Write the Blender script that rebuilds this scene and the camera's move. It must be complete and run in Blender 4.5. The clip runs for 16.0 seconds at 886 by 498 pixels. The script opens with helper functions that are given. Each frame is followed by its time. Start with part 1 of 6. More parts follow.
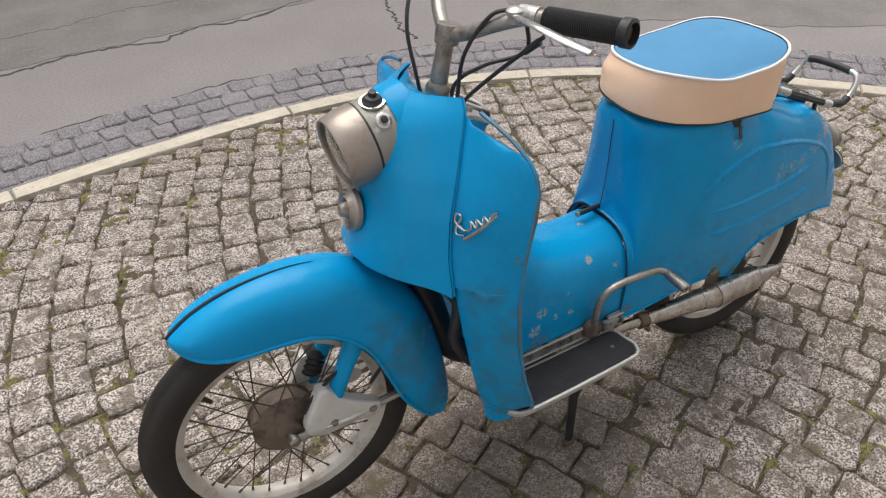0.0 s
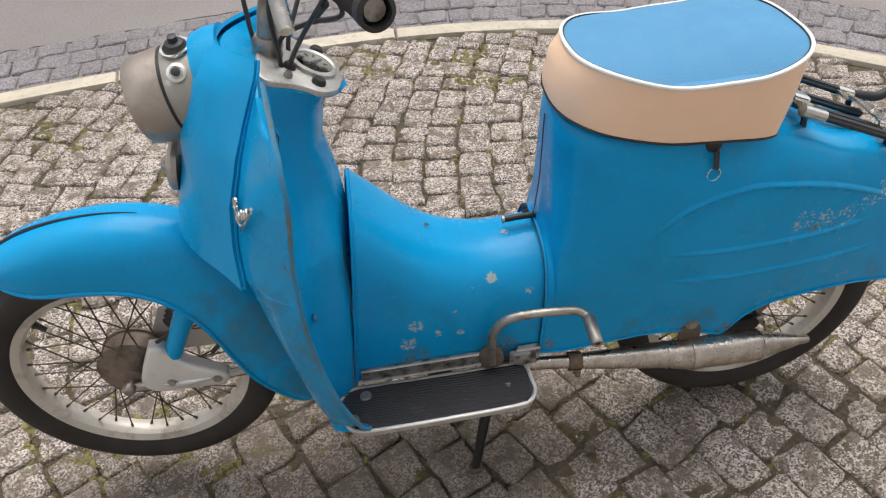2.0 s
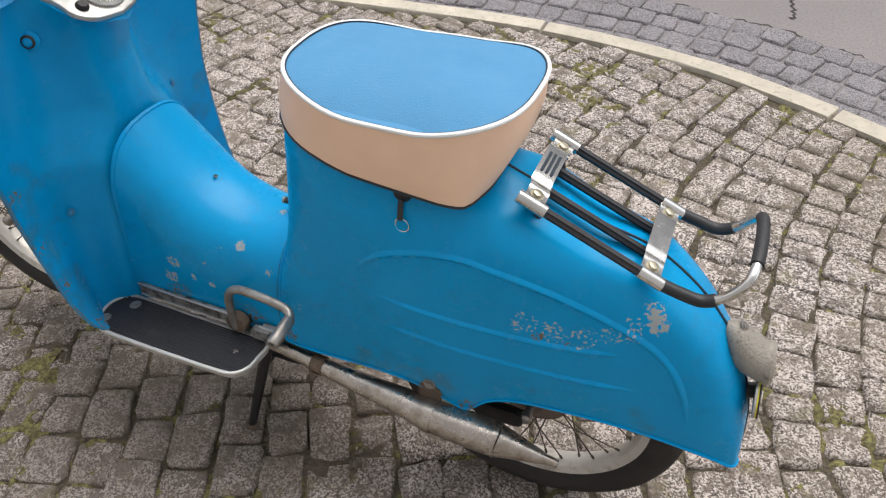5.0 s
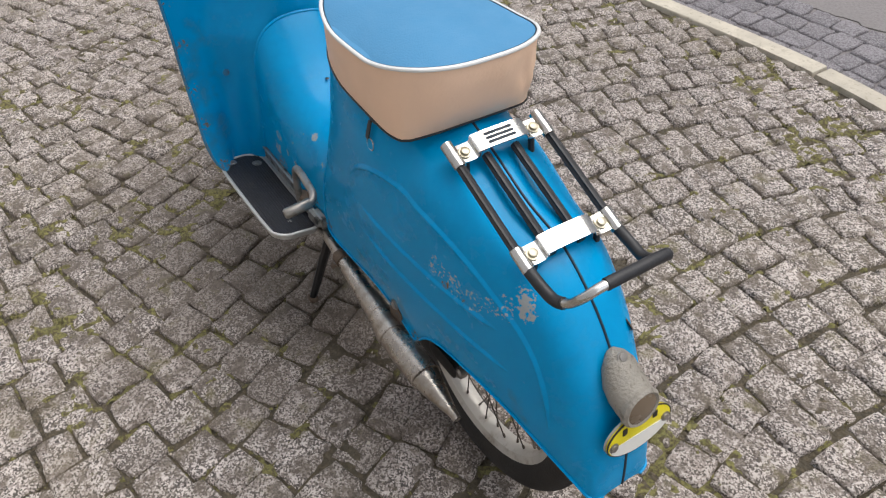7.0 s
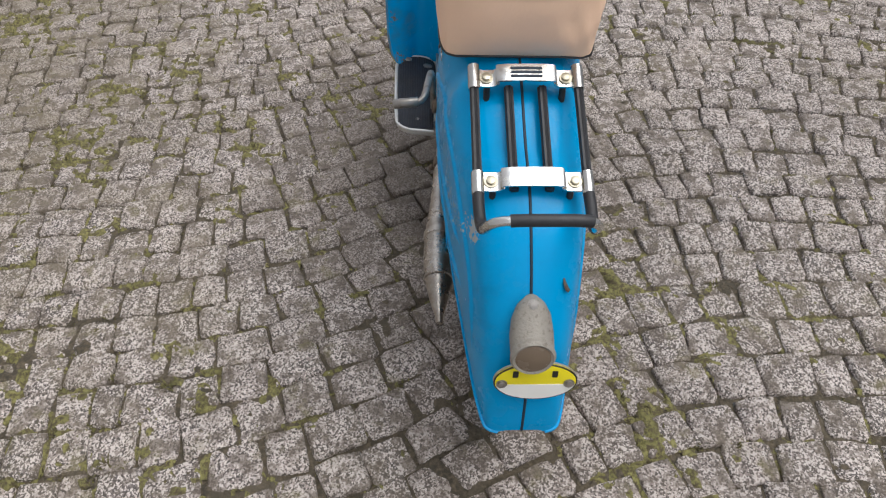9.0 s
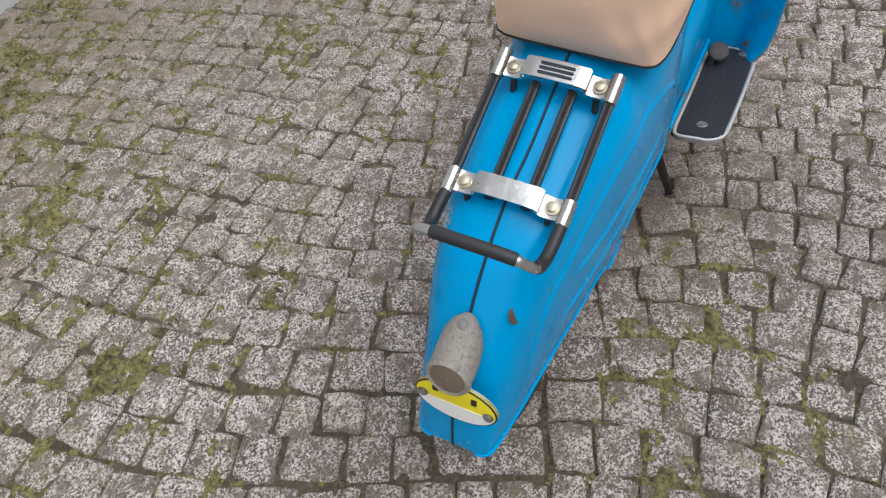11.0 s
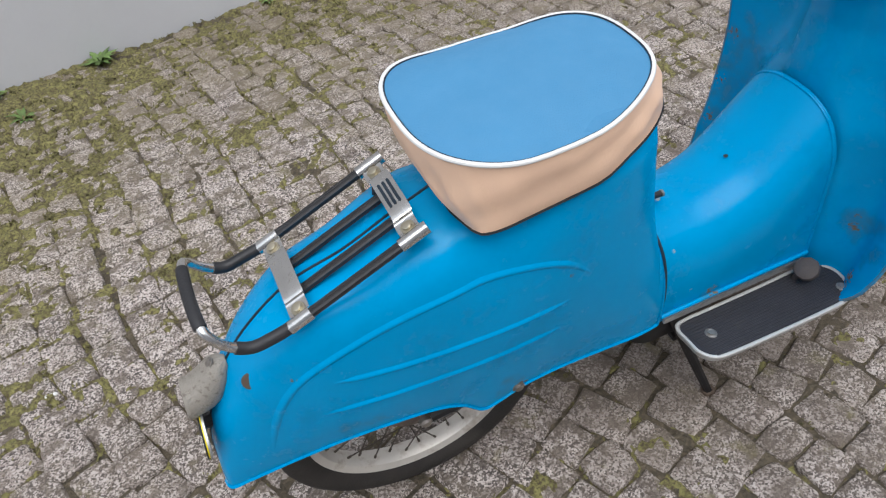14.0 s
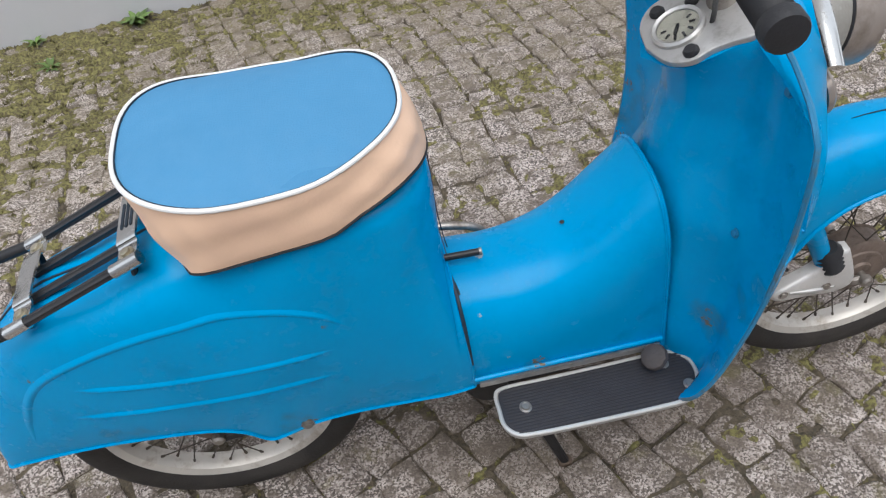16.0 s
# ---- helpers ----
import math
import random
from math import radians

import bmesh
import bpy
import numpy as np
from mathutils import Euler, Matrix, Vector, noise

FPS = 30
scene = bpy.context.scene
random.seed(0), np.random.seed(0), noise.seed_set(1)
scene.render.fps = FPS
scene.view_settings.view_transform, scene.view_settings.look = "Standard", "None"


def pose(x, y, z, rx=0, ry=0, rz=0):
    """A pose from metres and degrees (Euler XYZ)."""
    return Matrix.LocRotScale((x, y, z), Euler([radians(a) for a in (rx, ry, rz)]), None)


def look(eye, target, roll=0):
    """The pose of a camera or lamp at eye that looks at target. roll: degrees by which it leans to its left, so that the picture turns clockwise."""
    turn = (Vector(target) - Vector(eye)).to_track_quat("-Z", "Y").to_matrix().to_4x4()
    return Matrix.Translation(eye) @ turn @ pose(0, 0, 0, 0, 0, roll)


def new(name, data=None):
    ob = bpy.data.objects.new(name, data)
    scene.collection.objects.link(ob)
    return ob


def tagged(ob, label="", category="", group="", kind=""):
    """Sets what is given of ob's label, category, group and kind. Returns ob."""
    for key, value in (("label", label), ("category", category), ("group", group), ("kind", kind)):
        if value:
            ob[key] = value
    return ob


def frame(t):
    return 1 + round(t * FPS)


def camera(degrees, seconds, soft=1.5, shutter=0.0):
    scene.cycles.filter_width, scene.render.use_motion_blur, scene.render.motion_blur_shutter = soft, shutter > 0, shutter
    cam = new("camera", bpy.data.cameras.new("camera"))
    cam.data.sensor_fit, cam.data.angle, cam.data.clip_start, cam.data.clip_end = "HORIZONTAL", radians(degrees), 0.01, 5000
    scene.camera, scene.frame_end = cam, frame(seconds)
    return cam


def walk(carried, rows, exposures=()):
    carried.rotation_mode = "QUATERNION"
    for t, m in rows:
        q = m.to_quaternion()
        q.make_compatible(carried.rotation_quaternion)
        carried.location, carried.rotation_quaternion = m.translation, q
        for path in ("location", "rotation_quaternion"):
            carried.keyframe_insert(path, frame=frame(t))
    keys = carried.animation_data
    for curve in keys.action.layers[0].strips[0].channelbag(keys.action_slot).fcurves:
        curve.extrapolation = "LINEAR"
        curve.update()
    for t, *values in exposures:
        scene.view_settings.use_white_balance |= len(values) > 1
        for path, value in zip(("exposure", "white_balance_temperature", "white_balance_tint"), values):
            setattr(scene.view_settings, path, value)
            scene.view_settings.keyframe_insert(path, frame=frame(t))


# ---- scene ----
cam = camera(62.4, 16.0, soft=1.2)
PATH = [
    (0, (-1.027, -0.93, 1.416), (-0.258, 0.435, 0.173), -1.4),
    (0.5, (-0.853, -0.983, 1.408), (-0.321, 0.456, 0.124), -1.4),
    (1, (-0.694, -0.983, 1.367), (-0.268, 0.442, 0.03), -1.4),
    (1.5, (-0.514, -0.938, 1.352), (-0.218, 0.506, 0.001), -2.1),
    (2, (-0.383, -0.912, 1.347), (-0.232, 0.532, -0.028), -4.2),
    (2.5, (-0.214, -0.952, 1.348), (-0.299, 0.525, 0.003), -3.5),
    (3, (-0.06, -0.953, 1.339), (-0.204, 0.493, -0.035), -2.8),
    (3.5, (0.089, -0.883, 1.319), (-0.047, 0.562, -0.058), -1.2),
    (4, (0.213, -0.832, 1.312), (-0.087, 0.564, -0.089), -3.4),
    (4.2, (0.264, -0.825, 1.316), (-0.131, 0.554, -0.078), -3.0),
    (6.3, (0.786, -0.609, 1.322), (-0.234, 0.43, -0.049), -2.7),
    (6.5, (0.842, -0.585, 1.31), (-0.299, 0.336, -0.049), -2.2),
    (7, (0.969, -0.52, 1.312), (-0.287, 0.235, -0.05), -3.2),
    (7.5, (1.034, -0.408, 1.287), (-0.3, 0.158, -0.092), -4.3),
    (8, (1.08, -0.324, 1.297), (-0.297, 0.036, -0.108), -5.1),
    (8.5, (1.149, -0.237, 1.298), (-0.261, -0.078, -0.111), -4.7),
    (9, (1.235, -0.126, 1.309), (-0.188, -0.138, -0.096), -2.7),
    (9.2, (1.238, -0.087, 1.302), (-0.193, -0.142, -0.095), -3.7),
    (11.3, (1.0, 0.347, 1.287), (-0.073, -0.492, -0.177), -8.3),
    (11.5, (0.981, 0.389, 1.279), (-0.067, -0.508, -0.168), -7.5),
    (12, (0.895, 0.463, 1.256), (-0.043, -0.518, -0.213), -7.3),
    (12.5, (0.752, 0.499, 1.249), (-0.032, -0.584, -0.239), -6.7),
    (13, (0.661, 0.55, 1.277), (-0.054, -0.578, -0.212), -7.1),
    (13.5, (0.546, 0.642, 1.294), (-0.045, -0.617, -0.143), -6.1),
    (14, (0.463, 0.726, 1.32), (-0.019, -0.64, -0.059), -7.3),
    (14.5, (0.344, 0.744, 1.302), (-0.109, -0.613, -0.096), -7.4),
    (15, (0.202, 0.711, 1.298), (-0.249, -0.594, -0.149), -6.9),
    (15.5, (0.09, 0.728, 1.302), (-0.281, -0.631, -0.118), -7.6),
    (16, (-0.027, 0.779, 1.308), (-0.208, -0.646, -0.084), -6.5),
]
walk(cam, [(t, look(eye, target, roll)) for t, eye, target, roll in PATH], [(0.0, 0.21, 6680, 10), (1.5, 0.36, 6730, 10), (4.0, 0.36, 6620, 10), (7.0, 0.14, 6420, 10), (9.0, 0.03, 6300, 10), (13.0, 0.06, 6120, 10), (16.0, 0.13, 6150, 10)])

# light: an overcast day, the sky open above the street and a wall on one side
world = bpy.data.worlds.new("overcast_sky")
scene.world = world
world.use_nodes = True
wn = world.node_tree.nodes
sky = wn.new("ShaderNodeTexSky")
sky.sky_type, sky.sun_disc = "NISHITA", False
sky.sun_elevation, sky.sun_rotation = radians(58), radians(0)
sky.air_density, sky.dust_density, sky.ozone_density = 1.0, 4.0, 1.0
soft_white = wn.new("ShaderNodeMixRGB")
soft_white.inputs[0].default_value = 0.75
soft_white.inputs[2].default_value = (6.4, 6.6, 6.9, 1)
world.node_tree.links.new(sky.outputs[0], soft_white.inputs[1])
world.node_tree.links.new(soft_white.outputs[0], wn["Background"].inputs[0])
wn["Background"].inputs[1].default_value = 0.19
sun = new("sun", bpy.data.lights.new("sun", "SUN"))
sun.data.energy, sun.data.angle, sun.data.color = 2.0, radians(50), (1.0, 0.965, 0.915)
sun.matrix_world = look((0.3, 1.6, 4.0), (0, 0, 0))


# ---- materials ----
def material(name, base, rough=0.5, metal=0.0, bump=0.0, bump_scale=60.0, vary=0.15, vary_scale=8.0, second=None, second_scale=30.0,
             second_at=(0.55, 0.7), coat=0.0, coords="Object", per_piece=0.0, rough_vary=0.1):
    """A procedural surface: base colour varied at two scales, an optional second colour in patches, gloss variation and fine relief."""
    m = bpy.data.materials.new(name)
    m.use_nodes = True
    nt = m.node_tree
    n, link = nt.nodes, nt.links.new
    b = n["Principled BSDF"]
    b.inputs["Metallic"].default_value = metal
    b.inputs["Coat Weight"].default_value = coat
    b.inputs["Coat Roughness"].default_value = 0.12
    tc = n.new("ShaderNodeTexCoord")
    place = n.new("ShaderNodeNewGeometry").outputs["Position"] if coords == "World" else tc.outputs["Object"]
    big = n.new("ShaderNodeTexNoise")
    big.inputs["Scale"].default_value, big.inputs["Detail"].default_value = vary_scale, 6
    link(place, big.inputs["Vector"])
    ramp = n.new("ShaderNodeMapRange")
    ramp.inputs[1].default_value, ramp.inputs[2].default_value = 0.3, 0.7
    ramp.inputs[3].default_value, ramp.inputs[4].default_value = 1 - vary, 1 + vary
    link(big.outputs["Fac"], ramp.inputs[0])
    mul = n.new("ShaderNodeVectorMath")
    mul.operation = "SCALE"
    mul.inputs[0].default_value = base
    link(ramp.outputs[0], mul.inputs["Scale"])
    colour = mul.outputs[0]
    if per_piece:
        info = n.new("ShaderNodeObjectInfo")
        isle = n.new("ShaderNodeNewGeometry")
        add = n.new("ShaderNodeMath")
        add.operation = "ADD"
        link(info.outputs["Random"], add.inputs[0])
        link(isle.outputs["Random Per Island"], add.inputs[1])
        frac = n.new("ShaderNodeMath")
        frac.operation = "FRACT"
        link(add.outputs[0], frac.inputs[0])
        rr = n.new("ShaderNodeMapRange")
        rr.inputs[3].default_value, rr.inputs[4].default_value = 1 - per_piece, 1 + per_piece
        link(frac.outputs[0], rr.inputs[0])
        mul2 = n.new("ShaderNodeVectorMath")
        mul2.operation = "SCALE"
        link(colour, mul2.inputs[0])
        link(rr.outputs[0], mul2.inputs["Scale"])
        colour = mul2.outputs[0]
    fine = n.new("ShaderNodeTexNoise")
    fine.inputs["Scale"].default_value, fine.inputs["Detail"].default_value = second_scale, 8
    fine.inputs["Roughness"].default_value = 0.65
    link(place, fine.inputs["Vector"])
    if second:
        mr = n.new("ShaderNodeMapRange")
        mr.inputs[1].default_value, mr.inputs[2].default_value = second_at
        link(fine.outputs["Fac"], mr.inputs[0])
        mix = n.new("ShaderNodeMixRGB")
        mix.inputs[2].default_value = (*second, 1)
        link(mr.outputs[0], mix.inputs[0])
        link(colour, mix.inputs[1])
        colour = mix.outputs[0]
    link(colour, b.inputs["Base Color"])
    rv = n.new("ShaderNodeMapRange")
    rv.inputs[1].default_value, rv.inputs[2].default_value = 0.3, 0.7
    rv.inputs[3].default_value, rv.inputs[4].default_value = max(0.02, rough - rough_vary), min(1, rough + rough_vary)
    link(fine.outputs["Fac"], rv.inputs[0])
    link(rv.outputs[0], b.inputs["Roughness"])
    if bump:
        grain = n.new("ShaderNodeTexNoise")
        grain.inputs["Scale"].default_value, grain.inputs["Detail"].default_value = bump_scale, 6
        link(place, grain.inputs["Vector"])
        bp = n.new("ShaderNodeBump")
        bp.inputs["Strength"].default_value, bp.inputs["Distance"].default_value = bump, 0.004
        link(grain.outputs["Fac"], bp.inputs["Height"])
        link(bp.outputs[0], b.inputs["Normal"])
    return m


def worn_paint(name, base, spots, rust_spots=(), grime_and_shade=()):
    """Brushed blue paint: soft gloss, faint streaks, flaked spots with bare primer or rust (x, y, z, radius,
    threshold), road dirt and painted-in shade low down.
    """
    m = material(name, base, rough=0.25, bump=0.05, bump_scale=70, vary=0.06, vary_scale=5, second=tuple(c * 0.86 for c in base),
                 second_scale=14, second_at=(0.5, 0.75), rough_vary=0.07)
    n, link = m.node_tree.nodes, m.node_tree.links.new
    b = n["Principled BSDF"]
    b.inputs["Specular IOR Level"].default_value = 0.17
    colour = b.inputs["Base Color"].links[0].from_socket
    tc = n.new("ShaderNodeTexCoord")
    # first tone: road dirt, and shade painted into the low parts
    for paint, group, scale, edge in (((0.05, 0.125, 0.135), grime_and_shade, 28, 0.45), ((0.37, 0.40, 0.40), spots, 180, 0.06), ((0.17, 0.115, 0.062), rust_spots, 150, 0.10)):
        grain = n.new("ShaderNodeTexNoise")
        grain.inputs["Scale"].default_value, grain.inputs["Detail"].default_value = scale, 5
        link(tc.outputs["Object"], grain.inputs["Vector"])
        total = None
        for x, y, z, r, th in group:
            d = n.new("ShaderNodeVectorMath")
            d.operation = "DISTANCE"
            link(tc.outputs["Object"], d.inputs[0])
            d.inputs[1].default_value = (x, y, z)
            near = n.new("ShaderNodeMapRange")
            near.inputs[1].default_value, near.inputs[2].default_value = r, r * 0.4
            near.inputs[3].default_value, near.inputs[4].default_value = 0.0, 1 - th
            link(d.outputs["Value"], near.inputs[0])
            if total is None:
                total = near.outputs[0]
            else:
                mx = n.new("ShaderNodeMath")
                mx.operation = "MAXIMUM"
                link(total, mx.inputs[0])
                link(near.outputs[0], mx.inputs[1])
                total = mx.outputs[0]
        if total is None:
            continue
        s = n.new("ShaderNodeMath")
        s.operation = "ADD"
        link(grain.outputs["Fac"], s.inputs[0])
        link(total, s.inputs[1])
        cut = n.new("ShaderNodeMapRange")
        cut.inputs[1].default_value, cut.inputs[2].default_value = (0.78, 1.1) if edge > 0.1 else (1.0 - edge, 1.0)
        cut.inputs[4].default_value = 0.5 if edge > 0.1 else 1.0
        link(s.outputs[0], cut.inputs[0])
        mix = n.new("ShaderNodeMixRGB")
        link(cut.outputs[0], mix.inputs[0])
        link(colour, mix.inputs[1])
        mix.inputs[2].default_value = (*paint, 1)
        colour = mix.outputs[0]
    link(colour, b.inputs["Base Color"])
    return m


BLUE = (0.0, 0.288, 0.60)
blue_body = worn_paint("blue_body_paint", BLUE,
                       [(0.285, -0.111, 0.536, 0.042, 0.615), (0.325, -0.106, 0.528, 0.042, 0.602), (0.368, -0.101, 0.526, 0.042, 0.604), (0.405, -0.097, 0.540, 0.036, 0.615), (0.43, -0.092, 0.548, 0.03, 0.615), (0.456, -0.086, 0.592, 0.036, 0.46), (0.462, -0.086, 0.570, 0.030, 0.46), (0.43, -0.09, 0.57, 0.03, 0.62), (0.25, -0.1, 0.56, 0.03, 0.66), (-0.1, -0.112, 0.42, 0.02, 0.62)],
                       [(0.133, -0.105, 0.315, 0.030, 0.52), (-0.13, -0.11, 0.33, 0.03, 0.58), (0.205, -0.1, 0.29, 0.04, 0.56), (0.13, 0.105, 0.315, 0.022, 0.5), (0.40, 0.082, 0.57, 0.012, 0.56),
                        (0.22, 0.09, 0.66, 0.014, 0.58), (0.06, 0.125, 0.57, 0.010, 0.62), (0.47, 0.08, 0.53, 0.014, 0.58), (0.305, -0.108, 0.515, 0.02, 0.58), (0.35, -0.104, 0.51, 0.014, 0.58), (0.46, -0.088, 0.575, 0.014, 0.54)],
                       [(0.14, -0.108, 0.33, 0.08, 0.58), (0.3, -0.1, 0.40, 0.06, 0.66), (0.46, -0.088, 0.36, 0.07, 0.66), (0.02, -0.11, 0.33, 0.07, 0.64), (0.15, 0.105, 0.33, 0.06, 0.62), (0.4, 0.09, 0.37, 0.08, 0.66)])
blue_tunnel = worn_paint("blue_tunnel_paint", BLUE,
                         [(-0.222, -0.075, 0.478, 0.018, 0.42), (-0.162, -0.10, 0.455, 0.018, 0.52), (-0.355, -0.105, 0.424, 0.026, 0.52), (-0.37, -0.106, 0.385, 0.028, 0.52), (-0.319, -0.106, 0.398, 0.016, 0.52),
                          (-0.281, -0.106, 0.392, 0.014, 0.52), (-0.382, -0.1, 0.50, 0.012, 0.58), (-0.286, -0.105, 0.44, 0.016, 0.58), (-0.26, -0.085, 0.475, 0.016, 0.58), (-0.415, 0.095, 0.52, 0.012, 0.48),
                          (-0.18, 0.0, 0.512, 0.016, 0.48), (-0.2, 0.1, 0.37, 0.012, 0.58), (-0.16, 0.085, 0.47, 0.008, 0.5), (-0.37, 0.06, 0.575, 0.006, 0.5)],
                         [(-0.36, -0.108, 0.345, 0.05, 0.61), (-0.2, -0.108, 0.34, 0.05, 0.61), (-0.25, 0.107, 0.345, 0.02, 0.56)],
                         [(-0.36, -0.108, 0.34, 0.07, 0.6), (-0.22, -0.108, 0.34, 0.07, 0.62), (-0.25, 0.108, 0.33, 0.05, 0.66), (-0.15, -0.106, 0.36, 0.05, 0.66)])
# its last list: road dirt and painted-in shade on the lower wings
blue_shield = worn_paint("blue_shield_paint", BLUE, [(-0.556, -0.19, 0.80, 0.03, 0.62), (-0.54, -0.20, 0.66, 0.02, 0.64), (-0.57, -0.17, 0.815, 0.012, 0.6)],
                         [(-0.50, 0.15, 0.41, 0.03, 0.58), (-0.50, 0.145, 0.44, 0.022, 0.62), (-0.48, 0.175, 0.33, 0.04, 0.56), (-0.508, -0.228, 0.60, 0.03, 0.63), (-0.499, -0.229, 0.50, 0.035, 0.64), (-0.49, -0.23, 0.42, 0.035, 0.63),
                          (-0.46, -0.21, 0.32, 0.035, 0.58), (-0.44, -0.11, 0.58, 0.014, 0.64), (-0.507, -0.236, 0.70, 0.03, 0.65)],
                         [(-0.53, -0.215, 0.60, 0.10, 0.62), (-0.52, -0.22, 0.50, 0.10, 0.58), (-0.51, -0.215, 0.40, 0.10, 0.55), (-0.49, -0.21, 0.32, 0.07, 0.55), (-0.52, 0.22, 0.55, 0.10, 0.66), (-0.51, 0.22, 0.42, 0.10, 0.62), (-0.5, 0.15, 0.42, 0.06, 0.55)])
# its last list darkens the lower rear for shade and road dirt
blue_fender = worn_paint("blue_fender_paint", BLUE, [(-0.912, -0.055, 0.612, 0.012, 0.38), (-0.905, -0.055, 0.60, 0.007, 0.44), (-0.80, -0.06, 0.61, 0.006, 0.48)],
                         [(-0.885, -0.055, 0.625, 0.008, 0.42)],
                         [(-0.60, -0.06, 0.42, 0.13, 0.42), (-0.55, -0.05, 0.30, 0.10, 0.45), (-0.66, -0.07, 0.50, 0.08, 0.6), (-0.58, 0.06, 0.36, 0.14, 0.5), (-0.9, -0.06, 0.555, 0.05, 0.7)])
worn_rim = material("worn_blue_rim_paint", (0.02, 0.20, 0.38), rough=0.5, bump=0.2, bump_scale=150, vary=0.15, second=(0.10, 0.125, 0.115), second_scale=20, second_at=(0.46, 0.62))
scuffed = material("scuffed_sill_aluminium", (0.33, 0.32, 0.30), rough=0.45, metal=0.5, bump=0.3, bump_scale=130, vary=0.2, second=(0.07, 0.065, 0.06), second_scale=45, second_at=(0.45, 0.6))
lamp_rim_grey = material("brownish_lamp_rim", (0.36, 0.31, 0.27), rough=0.38, metal=0.5, bump=0.12, bump_scale=120, vary=0.12, second=(0.24, 0.20, 0.165), second_scale=22, second_at=(0.5, 0.7))
blue_vinyl = material("blue_seat_vinyl", (0.064, 0.238, 0.432), rough=0.78, bump=0.25, bump_scale=420, vary=0.04, vary_scale=6)
cream_vinyl = material("cream_seat_vinyl", (0.88, 0.60, 0.415), rough=0.5, bump=0.12, bump_scale=220, vary=0.05, vary_scale=12)
white_piping = material("white_piping", (0.74, 0.74, 0.72), rough=0.4, vary=0.05)
rubber = material("tyre_rubber", (0.019, 0.0165, 0.0145), rough=0.75, bump=0.3, bump_scale=200, vary=0.25, second=(0.045, 0.038, 0.032), second_scale=9, second_at=(0.5, 0.8))
black_rubber = material("black_rubber", (0.018, 0.018, 0.02), rough=0.5, bump=0.15, bump_scale=300, vary=0.2)
mat_rubber = material("ribbed_mat_rubber", (0.022, 0.022, 0.027), rough=0.6, bump=0.2, bump_scale=300, vary=0.25, second=(0.06, 0.058, 0.055), second_scale=20, second_at=(0.6, 0.85))
chrome = material("worn_chrome", (0.62, 0.61, 0.58), rough=0.22, metal=1.0, bump=0.06, bump_scale=90, vary=0.12, second=(0.40, 0.35, 0.27), second_scale=60, second_at=(0.6, 0.75))
alu = material("dull_aluminium", (0.50, 0.49, 0.47), rough=0.42, metal=0.75, bump=0.12, bump_scale=150, vary=0.1, second=(0.34, 0.32, 0.29), second_scale=45, second_at=(0.52, 0.75))
cast_alu = material("pale_cast_aluminium", (0.66, 0.645, 0.62), rough=0.45, metal=0.35, bump=0.12, bump_scale=140, vary=0.08, second=(0.50, 0.47, 0.43), second_scale=40, second_at=(0.55, 0.78))
rim_alu = material("dirty_rim_aluminium", (0.57, 0.54, 0.49), rough=0.5, metal=0.4, bump=0.1, bump_scale=120, vary=0.12, second=(0.30, 0.24, 0.18), second_scale=25, second_at=(0.52, 0.75))
lamp_grey = material("grey_painted_lamp_metal", (0.33, 0.315, 0.28), rough=0.42, metal=0.35, bump=0.25, bump_scale=140, vary=0.12, second=(0.52, 0.52, 0.49), second_scale=40, second_at=(0.58, 0.72))
tail_grey = material("pitted_grey_lamp_metal", (0.30, 0.275, 0.235), rough=0.55, metal=0.2, bump=0.6, bump_scale=260, vary=0.15, second=(0.14, 0.115, 0.09), second_scale=120, second_at=(0.56, 0.7))
trim_alu = material("bright_aluminium_trim", (0.58, 0.57, 0.545), rough=0.42, metal=0.35, bump=0.08, bump_scale=120, vary=0.08, second=(0.48, 0.46, 0.43), second_scale=40, second_at=(0.55, 0.75))
hub_brown = material("brown_cast_hub", (0.17, 0.13, 0.105), rough=0.55, metal=0.3, bump=0.25, bump_scale=140, vary=0.18, second=(0.09, 0.068, 0.054), second_scale=35, second_at=(0.5, 0.7))
rusty = material("rusty_steel", (0.12, 0.085, 0.06), rough=0.7, metal=0.3, bump=0.35, bump_scale=180, vary=0.25, second=(0.24, 0.17, 0.11), second_scale=35)
steel = material("bare_steel", (0.34, 0.315, 0.285), rough=0.42, metal=0.8, bump=0.2, bump_scale=140, vary=0.18, second=(0.155, 0.122, 0.098), second_scale=35, second_at=(0.5, 0.72))
exhaust_steel = material("weathered_exhaust_steel", (0.46, 0.415, 0.365), rough=0.30, metal=0.9, bump=0.22, bump_scale=120, vary=0.22, second=(0.22, 0.17, 0.125), second_scale=34, second_at=(0.48, 0.75))
pedal_rubber = material("worn_pedal_rubber", (0.05, 0.042, 0.04), rough=0.7, bump=0.3, bump_scale=150, vary=0.2, second=(0.10, 0.08, 0.07), second_scale=40)
spoke_steel = material("dark_spoke_steel", (0.09, 0.075, 0.06), rough=0.5, metal=0.6, vary=0.3)
black_paint = material("black_paint", (0.012, 0.012, 0.013), rough=0.45, vary=0.2)
seam_black = material("black_seam_strip", (0.008, 0.02, 0.035), rough=0.6, vary=0.2)
yellow_plate = material("yellow_plate_enamel", (0.78, 0.66, 0.01), rough=0.35, vary=0.06, second=(0.6, 0.5, 0.05), second_scale=25, second_at=(0.6, 0.8))
white_plate = material("white_plate_field", (0.80, 0.78, 0.72), rough=0.4, vary=0.05)
